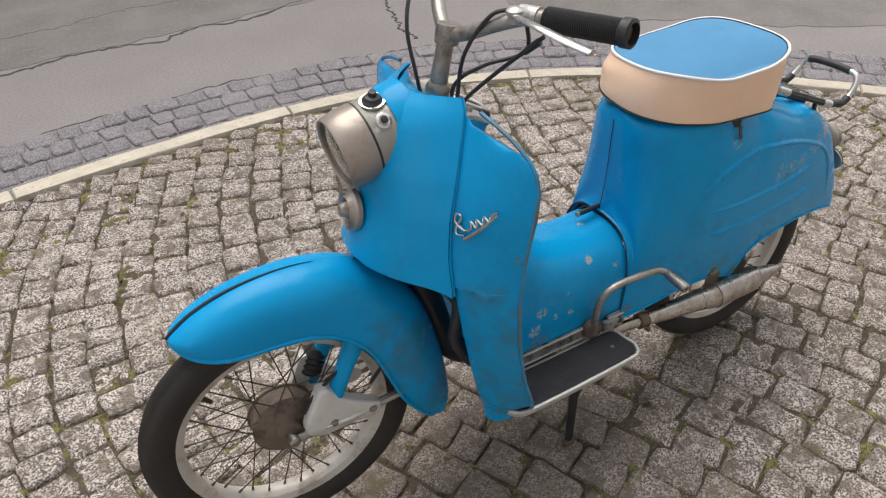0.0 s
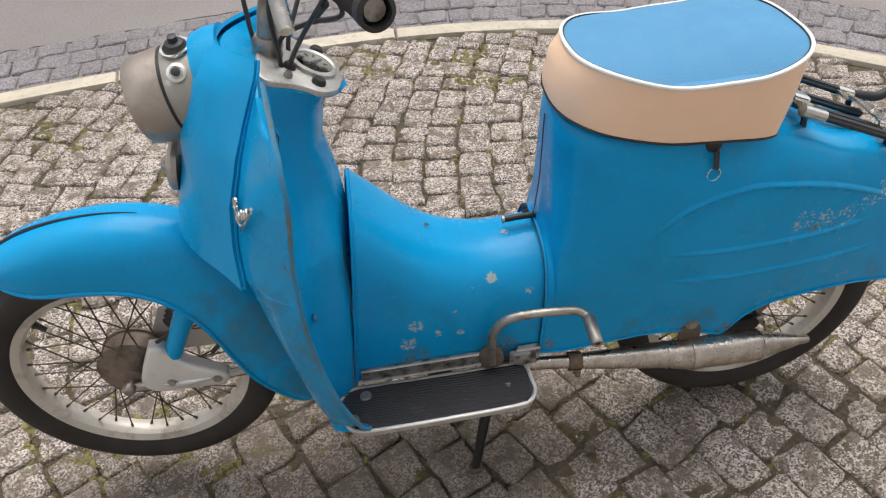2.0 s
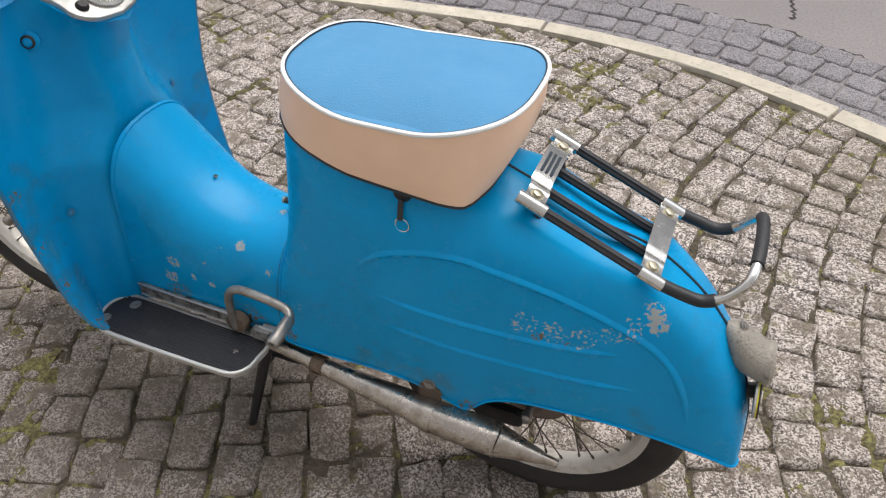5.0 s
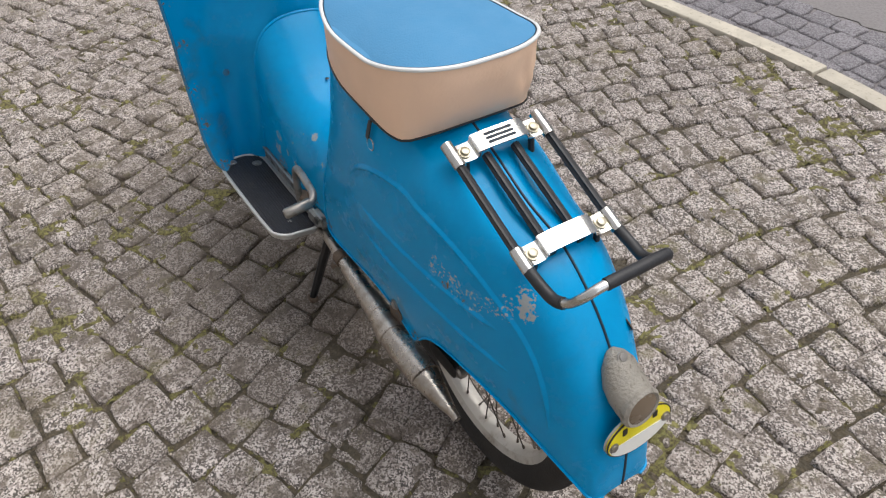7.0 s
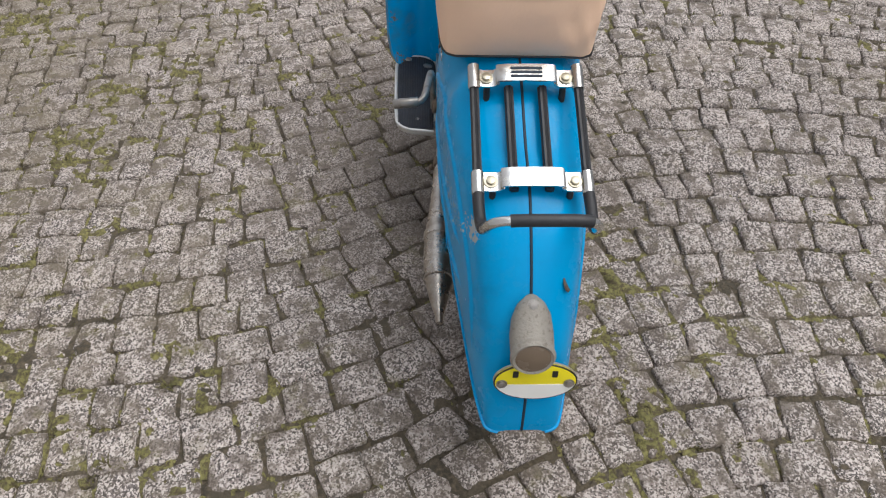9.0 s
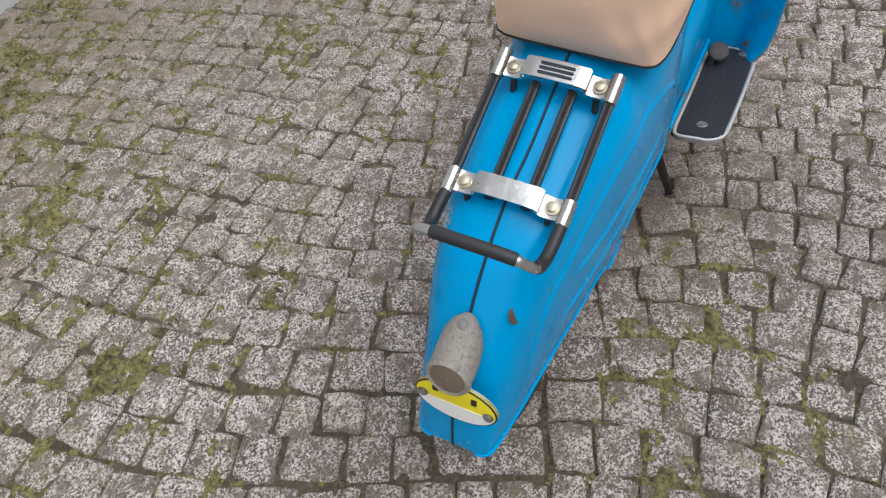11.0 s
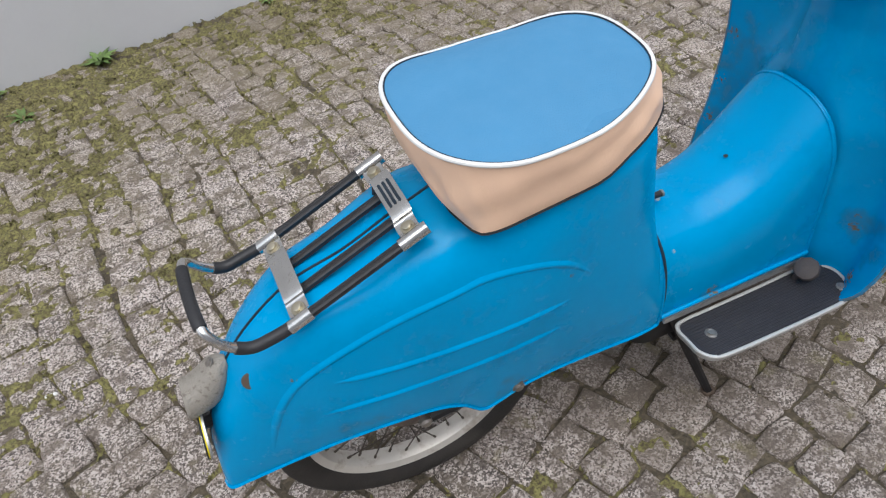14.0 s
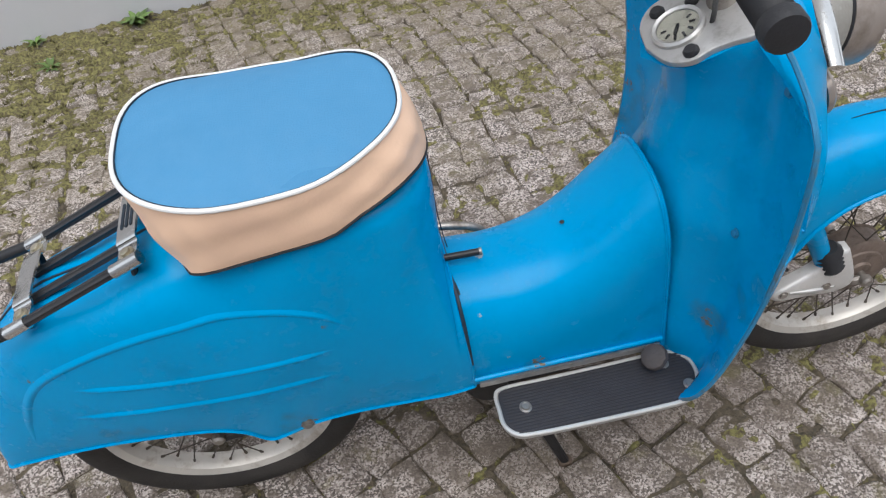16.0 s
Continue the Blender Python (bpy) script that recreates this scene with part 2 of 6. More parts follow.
brass = material("yellow_zinc_bolt", (0.47, 0.43, 0.33), rough=0.38, metal=0.85, vary=0.15)
lens_red = material("faded_tail_lens", (0.17, 0.125, 0.085), rough=0.25, vary=0.15)
dial_face = material("dial_face", (0.62, 0.58, 0.48), rough=0.35, vary=0.06)


def stone(name, base, dark, light, per_piece, relief, soil=None, moss_film=None, dust_and_shade=None):
    """Split granite: light and dark crystals a few millimetres wide, larger stains, rough relief, films of soil and
    moss, some with painted-in shade.
    """
    m = material(name, base, rough=0.8, bump=relief, bump_scale=48, vary=0.25, vary_scale=11, coords="World", per_piece=per_piece)
    n, link = m.node_tree.nodes, m.node_tree.links.new
    b = n["Principled BSDF"]
    colour = b.inputs["Base Color"].links[0].from_socket
    geo = n.new("ShaderNodeNewGeometry")
    crystals = n.new("ShaderNodeTexVoronoi")
    crystals.inputs["Scale"].default_value = 300
    link(geo.outputs["Position"], crystals.inputs["Vector"])
    pick = n.new("ShaderNodeSeparateColor")
    link(crystals.outputs["Color"], pick.inputs[0])
    clumps = n.new("ShaderNodeTexNoise")
    clumps.inputs["Scale"].default_value, clumps.inputs["Detail"].default_value = 110, 5
    link(geo.outputs["Position"], clumps.inputs["Vector"])
    shift = n.new("ShaderNodeMath")
    shift.operation = "ADD"
    link(pick.outputs[0], shift.inputs[0])
    link(clumps.outputs["Fac"], shift.inputs[1])
    for lo, hi, tone in ((0.86, 0.72, dark), (1.06, 1.18, light)):
        cut = n.new("ShaderNodeMapRange")
        cut.inputs[1].default_value, cut.inputs[2].default_value = lo, hi
        link(shift.outputs[0], cut.inputs[0])
        mix = n.new("ShaderNodeMixRGB")
        link(cut.outputs[0], mix.inputs[0])
        link(colour, mix.inputs[1])
        mix.inputs[2].default_value = (*tone, 1)
        colour = mix.outputs[0]
    coarse = b.inputs["Normal"].links[0].from_node
    coarse.inputs["Distance"].default_value = 0.007
    pits = n.new("ShaderNodeBump")
    pits.inputs["Strength"].default_value, pits.inputs["Distance"].default_value = 0.6, 0.002
    link(shift.outputs[0], pits.inputs["Height"])
    link(coarse.outputs[0], pits.inputs["Normal"])
    link(pits.outputs[0], b.inputs["Normal"])
    films = []
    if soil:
        films += [(19.0, 0.50, 0.58, 0.78, soil, 0.0), (1.1, 0.42, 0.66, 0.42, soil, 3.0), (2.3, 0.46, 0.64, 0.12, dust_and_shade, 15.0)]
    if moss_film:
        # both films also carry shade: round the scooter, and towards the wall
        films += [(9.0, 0.0, 0.0, 0.54, soil, 11.0), (7.0, 0.55, 0.85, 0.62, tuple(c * 0.55 for c in dust_and_shade), 19.0)]
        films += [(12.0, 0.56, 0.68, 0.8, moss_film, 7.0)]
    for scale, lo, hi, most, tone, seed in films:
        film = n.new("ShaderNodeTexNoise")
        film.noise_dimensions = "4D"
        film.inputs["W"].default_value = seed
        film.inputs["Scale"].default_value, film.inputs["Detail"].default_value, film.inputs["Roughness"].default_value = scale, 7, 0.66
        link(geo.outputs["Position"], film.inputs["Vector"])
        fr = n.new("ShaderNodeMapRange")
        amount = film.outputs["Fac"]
        if hi == 0:  # soil smears and painted-in shade round the scooter, in ragged patches
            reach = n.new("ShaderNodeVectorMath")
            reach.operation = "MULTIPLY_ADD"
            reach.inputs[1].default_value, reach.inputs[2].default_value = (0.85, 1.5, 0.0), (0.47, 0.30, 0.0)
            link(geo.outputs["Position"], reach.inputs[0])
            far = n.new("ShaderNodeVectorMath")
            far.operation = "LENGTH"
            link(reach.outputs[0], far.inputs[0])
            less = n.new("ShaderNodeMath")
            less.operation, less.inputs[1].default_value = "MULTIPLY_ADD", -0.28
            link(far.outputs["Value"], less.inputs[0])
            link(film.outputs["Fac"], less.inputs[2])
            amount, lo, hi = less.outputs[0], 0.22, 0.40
        if seed == 19.0:  # brown moss film with the wall's shade painted in, thickening towards it
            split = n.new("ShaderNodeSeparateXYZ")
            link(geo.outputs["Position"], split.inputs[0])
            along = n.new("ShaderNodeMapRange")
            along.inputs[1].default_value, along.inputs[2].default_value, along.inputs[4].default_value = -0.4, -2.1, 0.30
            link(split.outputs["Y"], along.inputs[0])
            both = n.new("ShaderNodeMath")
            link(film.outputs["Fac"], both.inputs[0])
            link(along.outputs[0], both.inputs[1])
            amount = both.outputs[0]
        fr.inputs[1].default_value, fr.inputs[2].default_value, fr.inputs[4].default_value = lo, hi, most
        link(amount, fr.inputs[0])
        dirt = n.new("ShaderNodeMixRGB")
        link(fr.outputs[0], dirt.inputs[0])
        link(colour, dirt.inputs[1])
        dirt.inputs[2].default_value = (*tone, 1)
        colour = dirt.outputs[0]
    link(colour, b.inputs["Base Color"])
    return m


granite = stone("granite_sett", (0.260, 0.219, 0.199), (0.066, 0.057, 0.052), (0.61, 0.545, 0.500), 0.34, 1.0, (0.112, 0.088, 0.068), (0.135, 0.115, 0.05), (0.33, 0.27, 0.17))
gutter_stone = stone("dark_gutter_sett", (0.200, 0.185, 0.194), (0.125, 0.114, 0.120), (0.285, 0.265, 0.275), 0.22, 0.5)
kerb_stone = material("pale_kerb_granite", (0.50, 0.45, 0.365), rough=0.75, bump=0.4, bump_scale=110, vary=0.12, vary_scale=14, second=(0.30, 0.265, 0.2), second_scale=60, second_at=(0.55, 0.72), per_piece=0.06, coords="World")
joint_soil = material("mossy_joint_soil", (0.078, 0.064, 0.043), rough=0.95, bump=1.0, bump_scale=110, vary=0.35, vary_scale=7, second=(0.145, 0.115, 0.075), second_scale=95, second_at=(0.46, 0.66), coords="World")
joint_soil.node_tree.nodes["Bump"].inputs["Distance"].default_value = 0.016
asphalt = material("worn_asphalt", (0.237, 0.216, 0.211), rough=0.85, bump=0.6, bump_scale=160, vary=0.10, vary_scale=1.6, second=(0.188, 0.170, 0.166), second_scale=90, second_at=(0.45, 0.7), coords="World")
asphalt_dark = material("asphalt_patch", (0.17, 0.155, 0.145), rough=0.9, bump=0.8, bump_scale=120, vary=0.18, vary_scale=3, second=(0.26, 0.24, 0.22), second_scale=70, second_at=(0.5, 0.75), coords="World")
tar = material("tar_joint", (0.06, 0.054, 0.05), rough=0.85, bump=0.5, vary=0.2, coords="World")
plaster = material("white_wall_plaster", (0.54, 0.54, 0.55), rough=0.85, bump=0.3, bump_scale=60, vary=0.05, vary_scale=1.5, coords="World")
moss = material("moss_and_grass", (0.158, 0.147, 0.05), rough=0.95, bump=1.0, bump_scale=240, vary=0.35, vary_scale=30, second=(0.075, 0.058, 0.032), second_scale=110, second_at=(0.42, 0.60), per_piece=0.3, coords="World")
weed_green = material("weed_leaf", (0.12, 0.19, 0.05), rough=0.7, vary=0.25, vary_scale=25, per_piece=0.25, coords="World")
glass = bpy.data.materials.new("lens_glass")
glass.use_nodes = True
gb = glass.node_tree.nodes["Principled BSDF"]
gb.inputs["Base Color"].default_value = (0.85, 0.87, 0.86, 1)
gb.inputs["Roughness"].default_value, gb.inputs["Transmission Weight"].default_value, gb.inputs["IOR"].default_value = 0.08, 1.0, 1.48


# ---- mesh tools ----
def build(name, verts, faces, mat, parent=None, label="", sharp=38, at=None):
    me = bpy.data.meshes.new(name)
    me.from_pydata([tuple(v) for v in verts], [], faces)
    if at is not None:
        me.transform(at)
    bm = bmesh.new()
    bm.from_mesh(me)
    bmesh.ops.recalc_face_normals(bm, faces=bm.faces)
    bm.to_mesh(me)
    bm.free()
    me.materials.append(mat)
    me.shade_smooth()
    me.set_sharp_from_angle(angle=radians(sharp))
    ob = new(name, me)
    if parent is not None:
        ob.parent = parent
    if label:
        ob["label"] = label
    return ob


def spline(points, n):
    """Catmull-Rom through the points, n samples evenly over the knots."""
    p = np.array(points, float)
    p = np.vstack([2 * p[0] - p[1], p, 2 * p[-1] - p[-2]])
    k = len(p) - 3
    out = []
    for u in np.linspace(0, k, n):
        i = min(int(u), k - 1)
        s = u - i
        a, b, c, d = p[i], p[i + 1], p[i + 2], p[i + 3]
        out.append(0.5 * (2 * b + (c - a) * s + (2 * a - 5 * b + 4 * c - d) * s * s + (3 * b - a - 3 * c + d) * s ** 3))
    return np.array(out)


def grid_faces(rows, cols, wrap=False, start=0):
    f = []
    for i in range(rows - 1):
        for j in range(cols if wrap else cols - 1):
            k = (j + 1) % cols
            f.append((start + i * cols + j, start + i * cols + k, start + (i + 1) * cols + k, start + (i + 1) * cols + j))
    return f


def loft(rings, caps=True):
    rings = [list(map(tuple, r)) for r in rings]
    c = len(rings[0])
    verts = [v for r in rings for v in r]
    faces = grid_faces(len(rings), c, True)
    if caps:
        faces.append(tuple(range(c)))
        faces.append(tuple((len(rings) - 1) * c + j for j in range(c)))
    return verts, faces


def shell(grid, thick):
    """A sheet of rows x cols points given a thickness on its inner side, with closed rims."""
    g = np.array(grid, float)
    du = np.gradient(g, axis=0)
    dv = np.gradient(g, axis=1)
    nrm = np.cross(du, dv)
    ln = np.linalg.norm(nrm, axis=2, keepdims=True)
    nrm = nrm / np.where(ln < 1e-9, 1, ln)
    inner = g - nrm * thick
    r, c = g.shape[:2]
    verts = list(g.reshape(-1, 3)) + list(inner.reshape(-1, 3))
    o = r * c
    faces = grid_faces(r, c) + [tuple(reversed([o + q for q in f])) for f in grid_faces(r, c)]
    edge = [j for j in range(c)] + [i * c + c - 1 for i in range(1, r)] + [(r - 1) * c + j for j in range(c - 2, -1, -1)] + [i * c for i in range(r - 2, 0, -1)]
    for a, b in zip(edge, edge[1:] + edge[:1]):
        faces.append((a, b, b + o, a + o))
    return verts, faces


def tube(path, radius, seg=10, n=0, closed=False, flat=1.0):
    """A round bar along a path; radius is a number or one per point; flat squeezes it along its second axis."""
    p = spline(path, n) if n else np.array(path, float)
    m = len(p)
    rad = np.interp(np.linspace(0, 1, m), np.linspace(0, 1, len(radius)), radius) if not np.isscalar(radius) else np.full(m, radius)
    if closed:
        tan = np.roll(p, -1, 0) - np.roll(p, 1, 0)
    else:
        tan = np.gradient(p, axis=0)
    tan /= np.maximum(np.linalg.norm(tan, axis=1, keepdims=True), 1e-9)
    ref = np.array([0, 0, 1.0]) if abs(tan[0][2]) < 0.9 else np.array([1.0, 0, 0])
    rings = []
    u = np.cross(tan[0], ref)
    for i in range(m):
        u = u - tan[i] * (u @ tan[i])
        u /= np.linalg.norm(u)
        v = np.cross(tan[i], u)
        rings.append([p[i] + rad[i] * (u * math.cos(a) + v * math.sin(a) * flat) for a in np.linspace(0, 2 * math.pi, seg, endpoint=False)])
    verts, faces = loft(rings, caps=not closed)
    if closed:
        o = (m - 1) * seg
        for j in range(seg):
            k = (j + 1) % seg
            faces.append((o + j, o + k, k, j))
    return verts, faces


def lathe(profile, seg=32, at=None):
    """Turns a profile of (radius, height) round z; at places it."""
    rings = [[(r * math.cos(a), r * math.sin(a), h) for a in np.linspace(0, 2 * math.pi, seg, endpoint=False)] for r, h in profile]
    verts, faces = loft(rings, caps=profile[0][0] > 1e-6 or profile[-1][0] > 1e-6)
    if at is not None:
        verts = [tuple(at @ Vector(v)) for v in verts]
    return verts, faces


def ring_lathe(profile, seg=48, at=None):
    """A closed profile turned round z: tyres and rims."""
    rings = [[(r * math.cos(a), r * math.sin(a), h) for r, h in profile] for a in np.linspace(0, 2 * math.pi, seg, endpoint=False)]
    c = len(profile)
    verts = [v for r in rings for v in r]
    faces = grid_faces(seg, c, True) + [((seg - 1) * c + j, (seg - 1) * c + (j + 1) % c, (j + 1) % c, j) for j in range(c)]
    if at is not None:
        verts = [tuple(at @ Vector(v)) for v in verts]
    return verts, faces


def slab(outline, z0, z1, at=None, bevel=0.0, axis="z"):
    """An outline of (x, y) given a height, its upper rim rounded off by a bevel."""
    o = np.array(outline, float)
    c = o.mean(0)
    lengths = np.maximum(np.linalg.norm(o - c, axis=1, keepdims=True), 1e-6)
    inset = o - (o - c) / lengths * bevel
    rings = [[(*q, z0) for q in o], [(*q, z1 - bevel) for q in o]]
    if bevel:
        rings.append([(*q, z1 - bevel * 0.3) for q in o - (o - c) / lengths * bevel * 0.35])
        rings.append([(*q, z1) for q in inset])
    verts, faces = loft(rings)
    if axis == "y":
        verts = [(x, h, y) for x, y, h in verts]
    if at is not None:
        verts = [tuple(at @ Vector(v)) for v in verts]
    return verts, faces


def join(*pieces):
    verts, faces = [], []
    for v, f in pieces:
        o = len(verts)
        verts += [tuple(q) for q in v]
        faces += [tuple(o + k for k in q) for q in f]
    return verts, faces


def rounded(x0, x1, y0, y1, r, n=5):
    pts = []
    for cx, cy, a in ((x1 - r, y1 - r, 0), (x0 + r, y1 - r, 90), (x0 + r, y0 + r, 180), (x1 - r, y0 + r, 270)):
        for s in np.linspace(0, 90, n):
            pts.append((cx + r * math.cos(radians(a + s)), cy + r * math.sin(radians(a + s))))
    return pts


def toward(origin, way):
    """A pose at origin whose z runs along way."""
    return Matrix.Translation(origin) @ Vector(way).to_track_quat("Z", "Y").to_matrix().to_4x4()


def bolt_mesh(origin, way, r=0.006, h=0.005, seg=6):
    return lathe([(r * 1.5, 0), (r * 1.5, h * 0.3), (r, h * 0.3), (r, h * 0.9), (r * 0.8, h), (0.0005, h)], seg if seg > 6 else 12, toward(origin, way))


# ---- the setting ----
KERB = [(-6.0, 0.75), (-4.0, 1.2), (-2.8, 1.46), (-2.0, 1.535), (-1.4, 1.62), (-0.8, 1.685), (-0.2, 1.705), (0.3, 1.64), (0.62, 1.535), (0.95, 1.385), (1.2, 1.22), (1.5, 0.97), (1.9, 0.56), (2.5, -0.1), (3.3, -1.6), (3.7, -2.6)]
kerb_line = spline(KERB, 281)


def wall_y(x):
    return -2.38 + 0.165 * x


def offset(line, d):
    tan = np.gradient(line, axis=0)
    tan /= np.linalg.norm(tan, axis=1, keepdims=True)
    return line + np.stack([-tan[:, 1], tan[:, 0]], 1) * d


ground = build("ground", *slab([(-400, -400), (400, -400), (400, 400), (-400, 400)], -0.30, -0.055), asphalt, label="grey worn asphalt street with cracks and patches")
tagged(ground, "grey worn asphalt street with cracks and patches", "road", kind="structure")
bed_outline = [tuple(q) for q in kerb_line] + [(3.7, wall_y(3.7) - 0.2), (-6.0, wall_y(-6.0) - 0.2)]
pavement = build("pavement", *slab(bed_outline, -0.10, -0.014), joint_soil)
tagged(pavement, "mossy soil bed between the small granite setts", "pavement", kind="structure")

wl = Matrix.Translation((0, wall_y(0), 0)) @ pose(0, 0, 0, 0, 0, math.degrees(math.atan(0.165)))
# the top, beyond view, stands high to shade the pavement
wall_v = slab(rounded(-7, 7, -0.35, 0, 0.01, 2), -0.1, 13.0, wl)
wall = build("wall_south", *wall_v, plaster)
tagged(wall, "smooth white plastered house wall beside the pavement", "wall", kind="structure")

# unseen walls, added to keep low sky light from the scooter
for wname, box in (("unseen_wall_north", (-14, 14, 8.0, 8.4)), ("unseen_wall_west", (-10.4, -10.0, -1.0, 8.0))):
    other = build(wname, *slab([(box[0], box[2]), (box[1], box[2]), (box[1], box[3]), (box[0], box[3])], -0.1, 8.0), plaster)
    tagged(other, "plain pale wall out of view, added to hold back low sky light", "wall", kind="structure")

# ---- the scooter: built along x, its front towards -x, leaning a little on its stand ----
scooter = new("motor_scooter")
scooter.empty_display_size = 0.1
scooter.matrix_basis = pose(0, -0.0375, 0, -3.0, 0, 0)
tagged(scooter, "old blue moped scooter with cream seat standing on setts", "scooter")
STEER = Matrix.Translation((-0.60, 0, 0)) @ pose(0, 0, 0, 0, 0, -2.4) @ Matrix.Translation((0.60, 0, 0))


def part(name, mesh, mat, parent=scooter, label="", at=None, sharp=38):
    return build(name, mesh[0], mesh[1], mat, parent, label, sharp, at)


# rear body: half sections from the lower rim to the ridge, (half width, height)
BODY = [
    (-0.142, [(0.104, 0.310), (0.108, 0.37), (0.106, 0.43), (0.094, 0.475), (0.074, 0.503), (0.05, 0.516), (0.02, 0.522), (0, 0.523)]),
    (-0.127, [(0.106, 0.310), (0.110, 0.37), (0.109, 0.43), (0.097, 0.480), (0.068, 0.520), (0.04, 0.545), (0.015, 0.58), (0, 0.60)]),
    (-0.116, [(0.107, 0.310), (0.111, 0.38), (0.110, 0.45), (0.098, 0.510), (0.072, 0.56), (0.05, 0.64), (0.035, 0.72), (0, 0.735)]),
    (-0.090, [(0.109, 0.312), (0.113, 0.40), (0.113, 0.48), (0.105, 0.55), (0.093, 0.62), (0.085, 0.68), (0.07, 0.735), (0, 0.750)]),
    (-0.040, [(0.108, 0.314), (0.116, 0.40), (0.118, 0.48), (0.116, 0.55), (0.112, 0.62), (0.108, 0.68), (0.095, 0.735), (0, 0.755)]),
    (0.050, [(0.105, 0.315), (0.117, 0.40), (0.123, 0.48), (0.125, 0.55), (0.123, 0.62), (0.119, 0.685), (0.10, 0.73), (0, 0.755)]),
    (0.120, [(0.104, 0.308), (0.116, 0.40), (0.122, 0.47), (0.125, 0.54), (0.122, 0.61), (0.114, 0.67), (0.085, 0.718), (0, 0.742)]),
    (0.170, [(0.103, 0.290), (0.114, 0.39), (0.121, 0.465), (0.122, 0.535), (0.118, 0.605), (0.106, 0.66), (0.075, 0.705), (0, 0.727)]),
    (0.200, [(0.102, 0.284), (0.113, 0.39), (0.119, 0.46), (0.120, 0.53), (0.116, 0.60), (0.103, 0.655), (0.07, 0.695), (0, 0.716)]),
    (0.235, [(0.102, 0.322), (0.111, 0.39), (0.117, 0.46), (0.117, 0.535), (0.115, 0.605), (0.102, 0.660), (0.068, 0.690), (0, 0.702)]),
    (0.280, [(0.100, 0.342), (0.108, 0.40), (0.113, 0.46), (0.113, 0.53), (0.110, 0.598), (0.097, 0.649), (0.064, 0.676), (0, 0.684)]),
    (0.350, [(0.096, 0.350), (0.103, 0.40), (0.106, 0.455), (0.105, 0.52), (0.101, 0.575), (0.090, 0.620), (0.060, 0.644), (0, 0.653)]),
    (0.430, [(0.088, 0.348), (0.094, 0.40), (0.095, 0.45), (0.094, 0.508), (0.090, 0.554), (0.081, 0.596), (0.054, 0.621), (0, 0.630)]),
    (0.500, [(0.080, 0.338), (0.084, 0.385), (0.083, 0.43), (0.081, 0.472), (0.077, 0.51), (0.068, 0.545), (0.044, 0.570), (0, 0.580)]),
    (0.550, [(0.073, 0.326), (0.075, 0.365), (0.073, 0.40), (0.069, 0.435), (0.063, 0.465), (0.052, 0.492), (0.032, 0.512), (0, 0.522)]),
    (0.585, [(0.066, 0.314), (0.066, 0.345), (0.064, 0.37), (0.060, 0.395), (0.053, 0.418), (0.043, 0.437), (0.024, 0.452), (0, 0.458)]),
    (0.610, [(0.058, 0.300), (0.057, 0.318), (0.055, 0.334), (0.050, 0.350), (0.043, 0.364), (0.033, 0.376), (0.018, 0.384), (0, 0.388)]),
    (0.619, [(0.049, 0.296), (0.047, 0.302), (0.044, 0.307), (0.039, 0.314), (0.034, 0.321), (0.025, 0.327), (0.013, 0.331), (0, 0.333)]),
    (0.622, [(0.036, 0.294), (0.035, 0.295), (0.033, 0.296), (0.030, 0.297), (0.028, 0.298), (0.020, 0.299), (0.010, 0.299), (0, 0.299)]),
]
knots = np.array([[(x + slant * max(0, min(z, 0.53) - 0.33), y, z) for y, z in prof] for (x, prof), slant in zip(BODY, [0.075, 0.04] + [0] * len(BODY))])
fine_x = np.stack([spline(knots[:, j], 86) for j in range(8)], 1)
half = np.stack([spline(row, 25) for row in fine_x])
half[:, :, 1] = np.maximum(half[:, :, 1], 0)
half[:, -1, 1] = 0
body_grid = np.concatenate([half * (1, -1, 1), half[:, -2::-1]], 1)


def body_y(x, z):
    """Half width of the rear body at a place on its side."""
    mid = half[:, 0, 0]
    i = min(max(int(np.searchsorted(mid, x)) - 1, 0), len(half) - 2)
    u = (x - mid[i]) / (mid[i + 1] - mid[i])
    ys = []
    for row in half[i:i + 2]:
        k = int(np.argmax(row[:, 2])) + 1
        ys.append(float(np.interp(z, row[:k, 2], row[:k, 1])))
    return ys[0] + (ys[1] - ys[0]) * u


def bead(path, side, width, proud):
    """A soft bead pressed out of the body's side: it swells from the sheet and dies away at both ends."""
    p = spline(path, 56)
    tan = np.gradient(p, axis=0)
    tan /= np.linalg.norm(tan, axis=1, keepdims=True)
    nr = np.stack([-tan[:, 1], tan[:, 0]], 1)
    grid = []
    for k, (q, m) in enumerate(zip(p, nr)):
        end = min(1.0, k / 7, (55 - k) / 7)
        row = []
        for s in np.linspace(-1, 1, 11):
            x, z = q + m * s * width * (0.55 + 0.45 * end)
            row.append((x, side * (body_y(x, z) - 0.0010 + (proud * end + 0.0006) * (0.5 + 0.5 * math.cos(math.pi * s))), z))
        grid.append(row if side < 0 else row[::-1])
    return shell(grid, 0.0016)


body = part("rear_body", shell(body_grid, 0.004), blue_body, label="blue painted sheet metal rear cover with flaked paint")
part("seam", tube([tuple(q * (1, 0, 1)) for q in half[38:, -1]], 0.0022, 6), seam_black, body)
part("front_seam", tube([(x - 0.003, -0.002, z) for x, z in ((-0.116, 0.73), (-0.118, 0.69), (-0.121, 0.62), (-0.127, 0.565), (-0.131, 0.54))], 0.0010, 6, 16), seam_black, body)
part("lower_rim", tube([(x, -y - 0.001, z) for x, y, z in half[:, 0]], 0.0026, 6), blue_body, body)
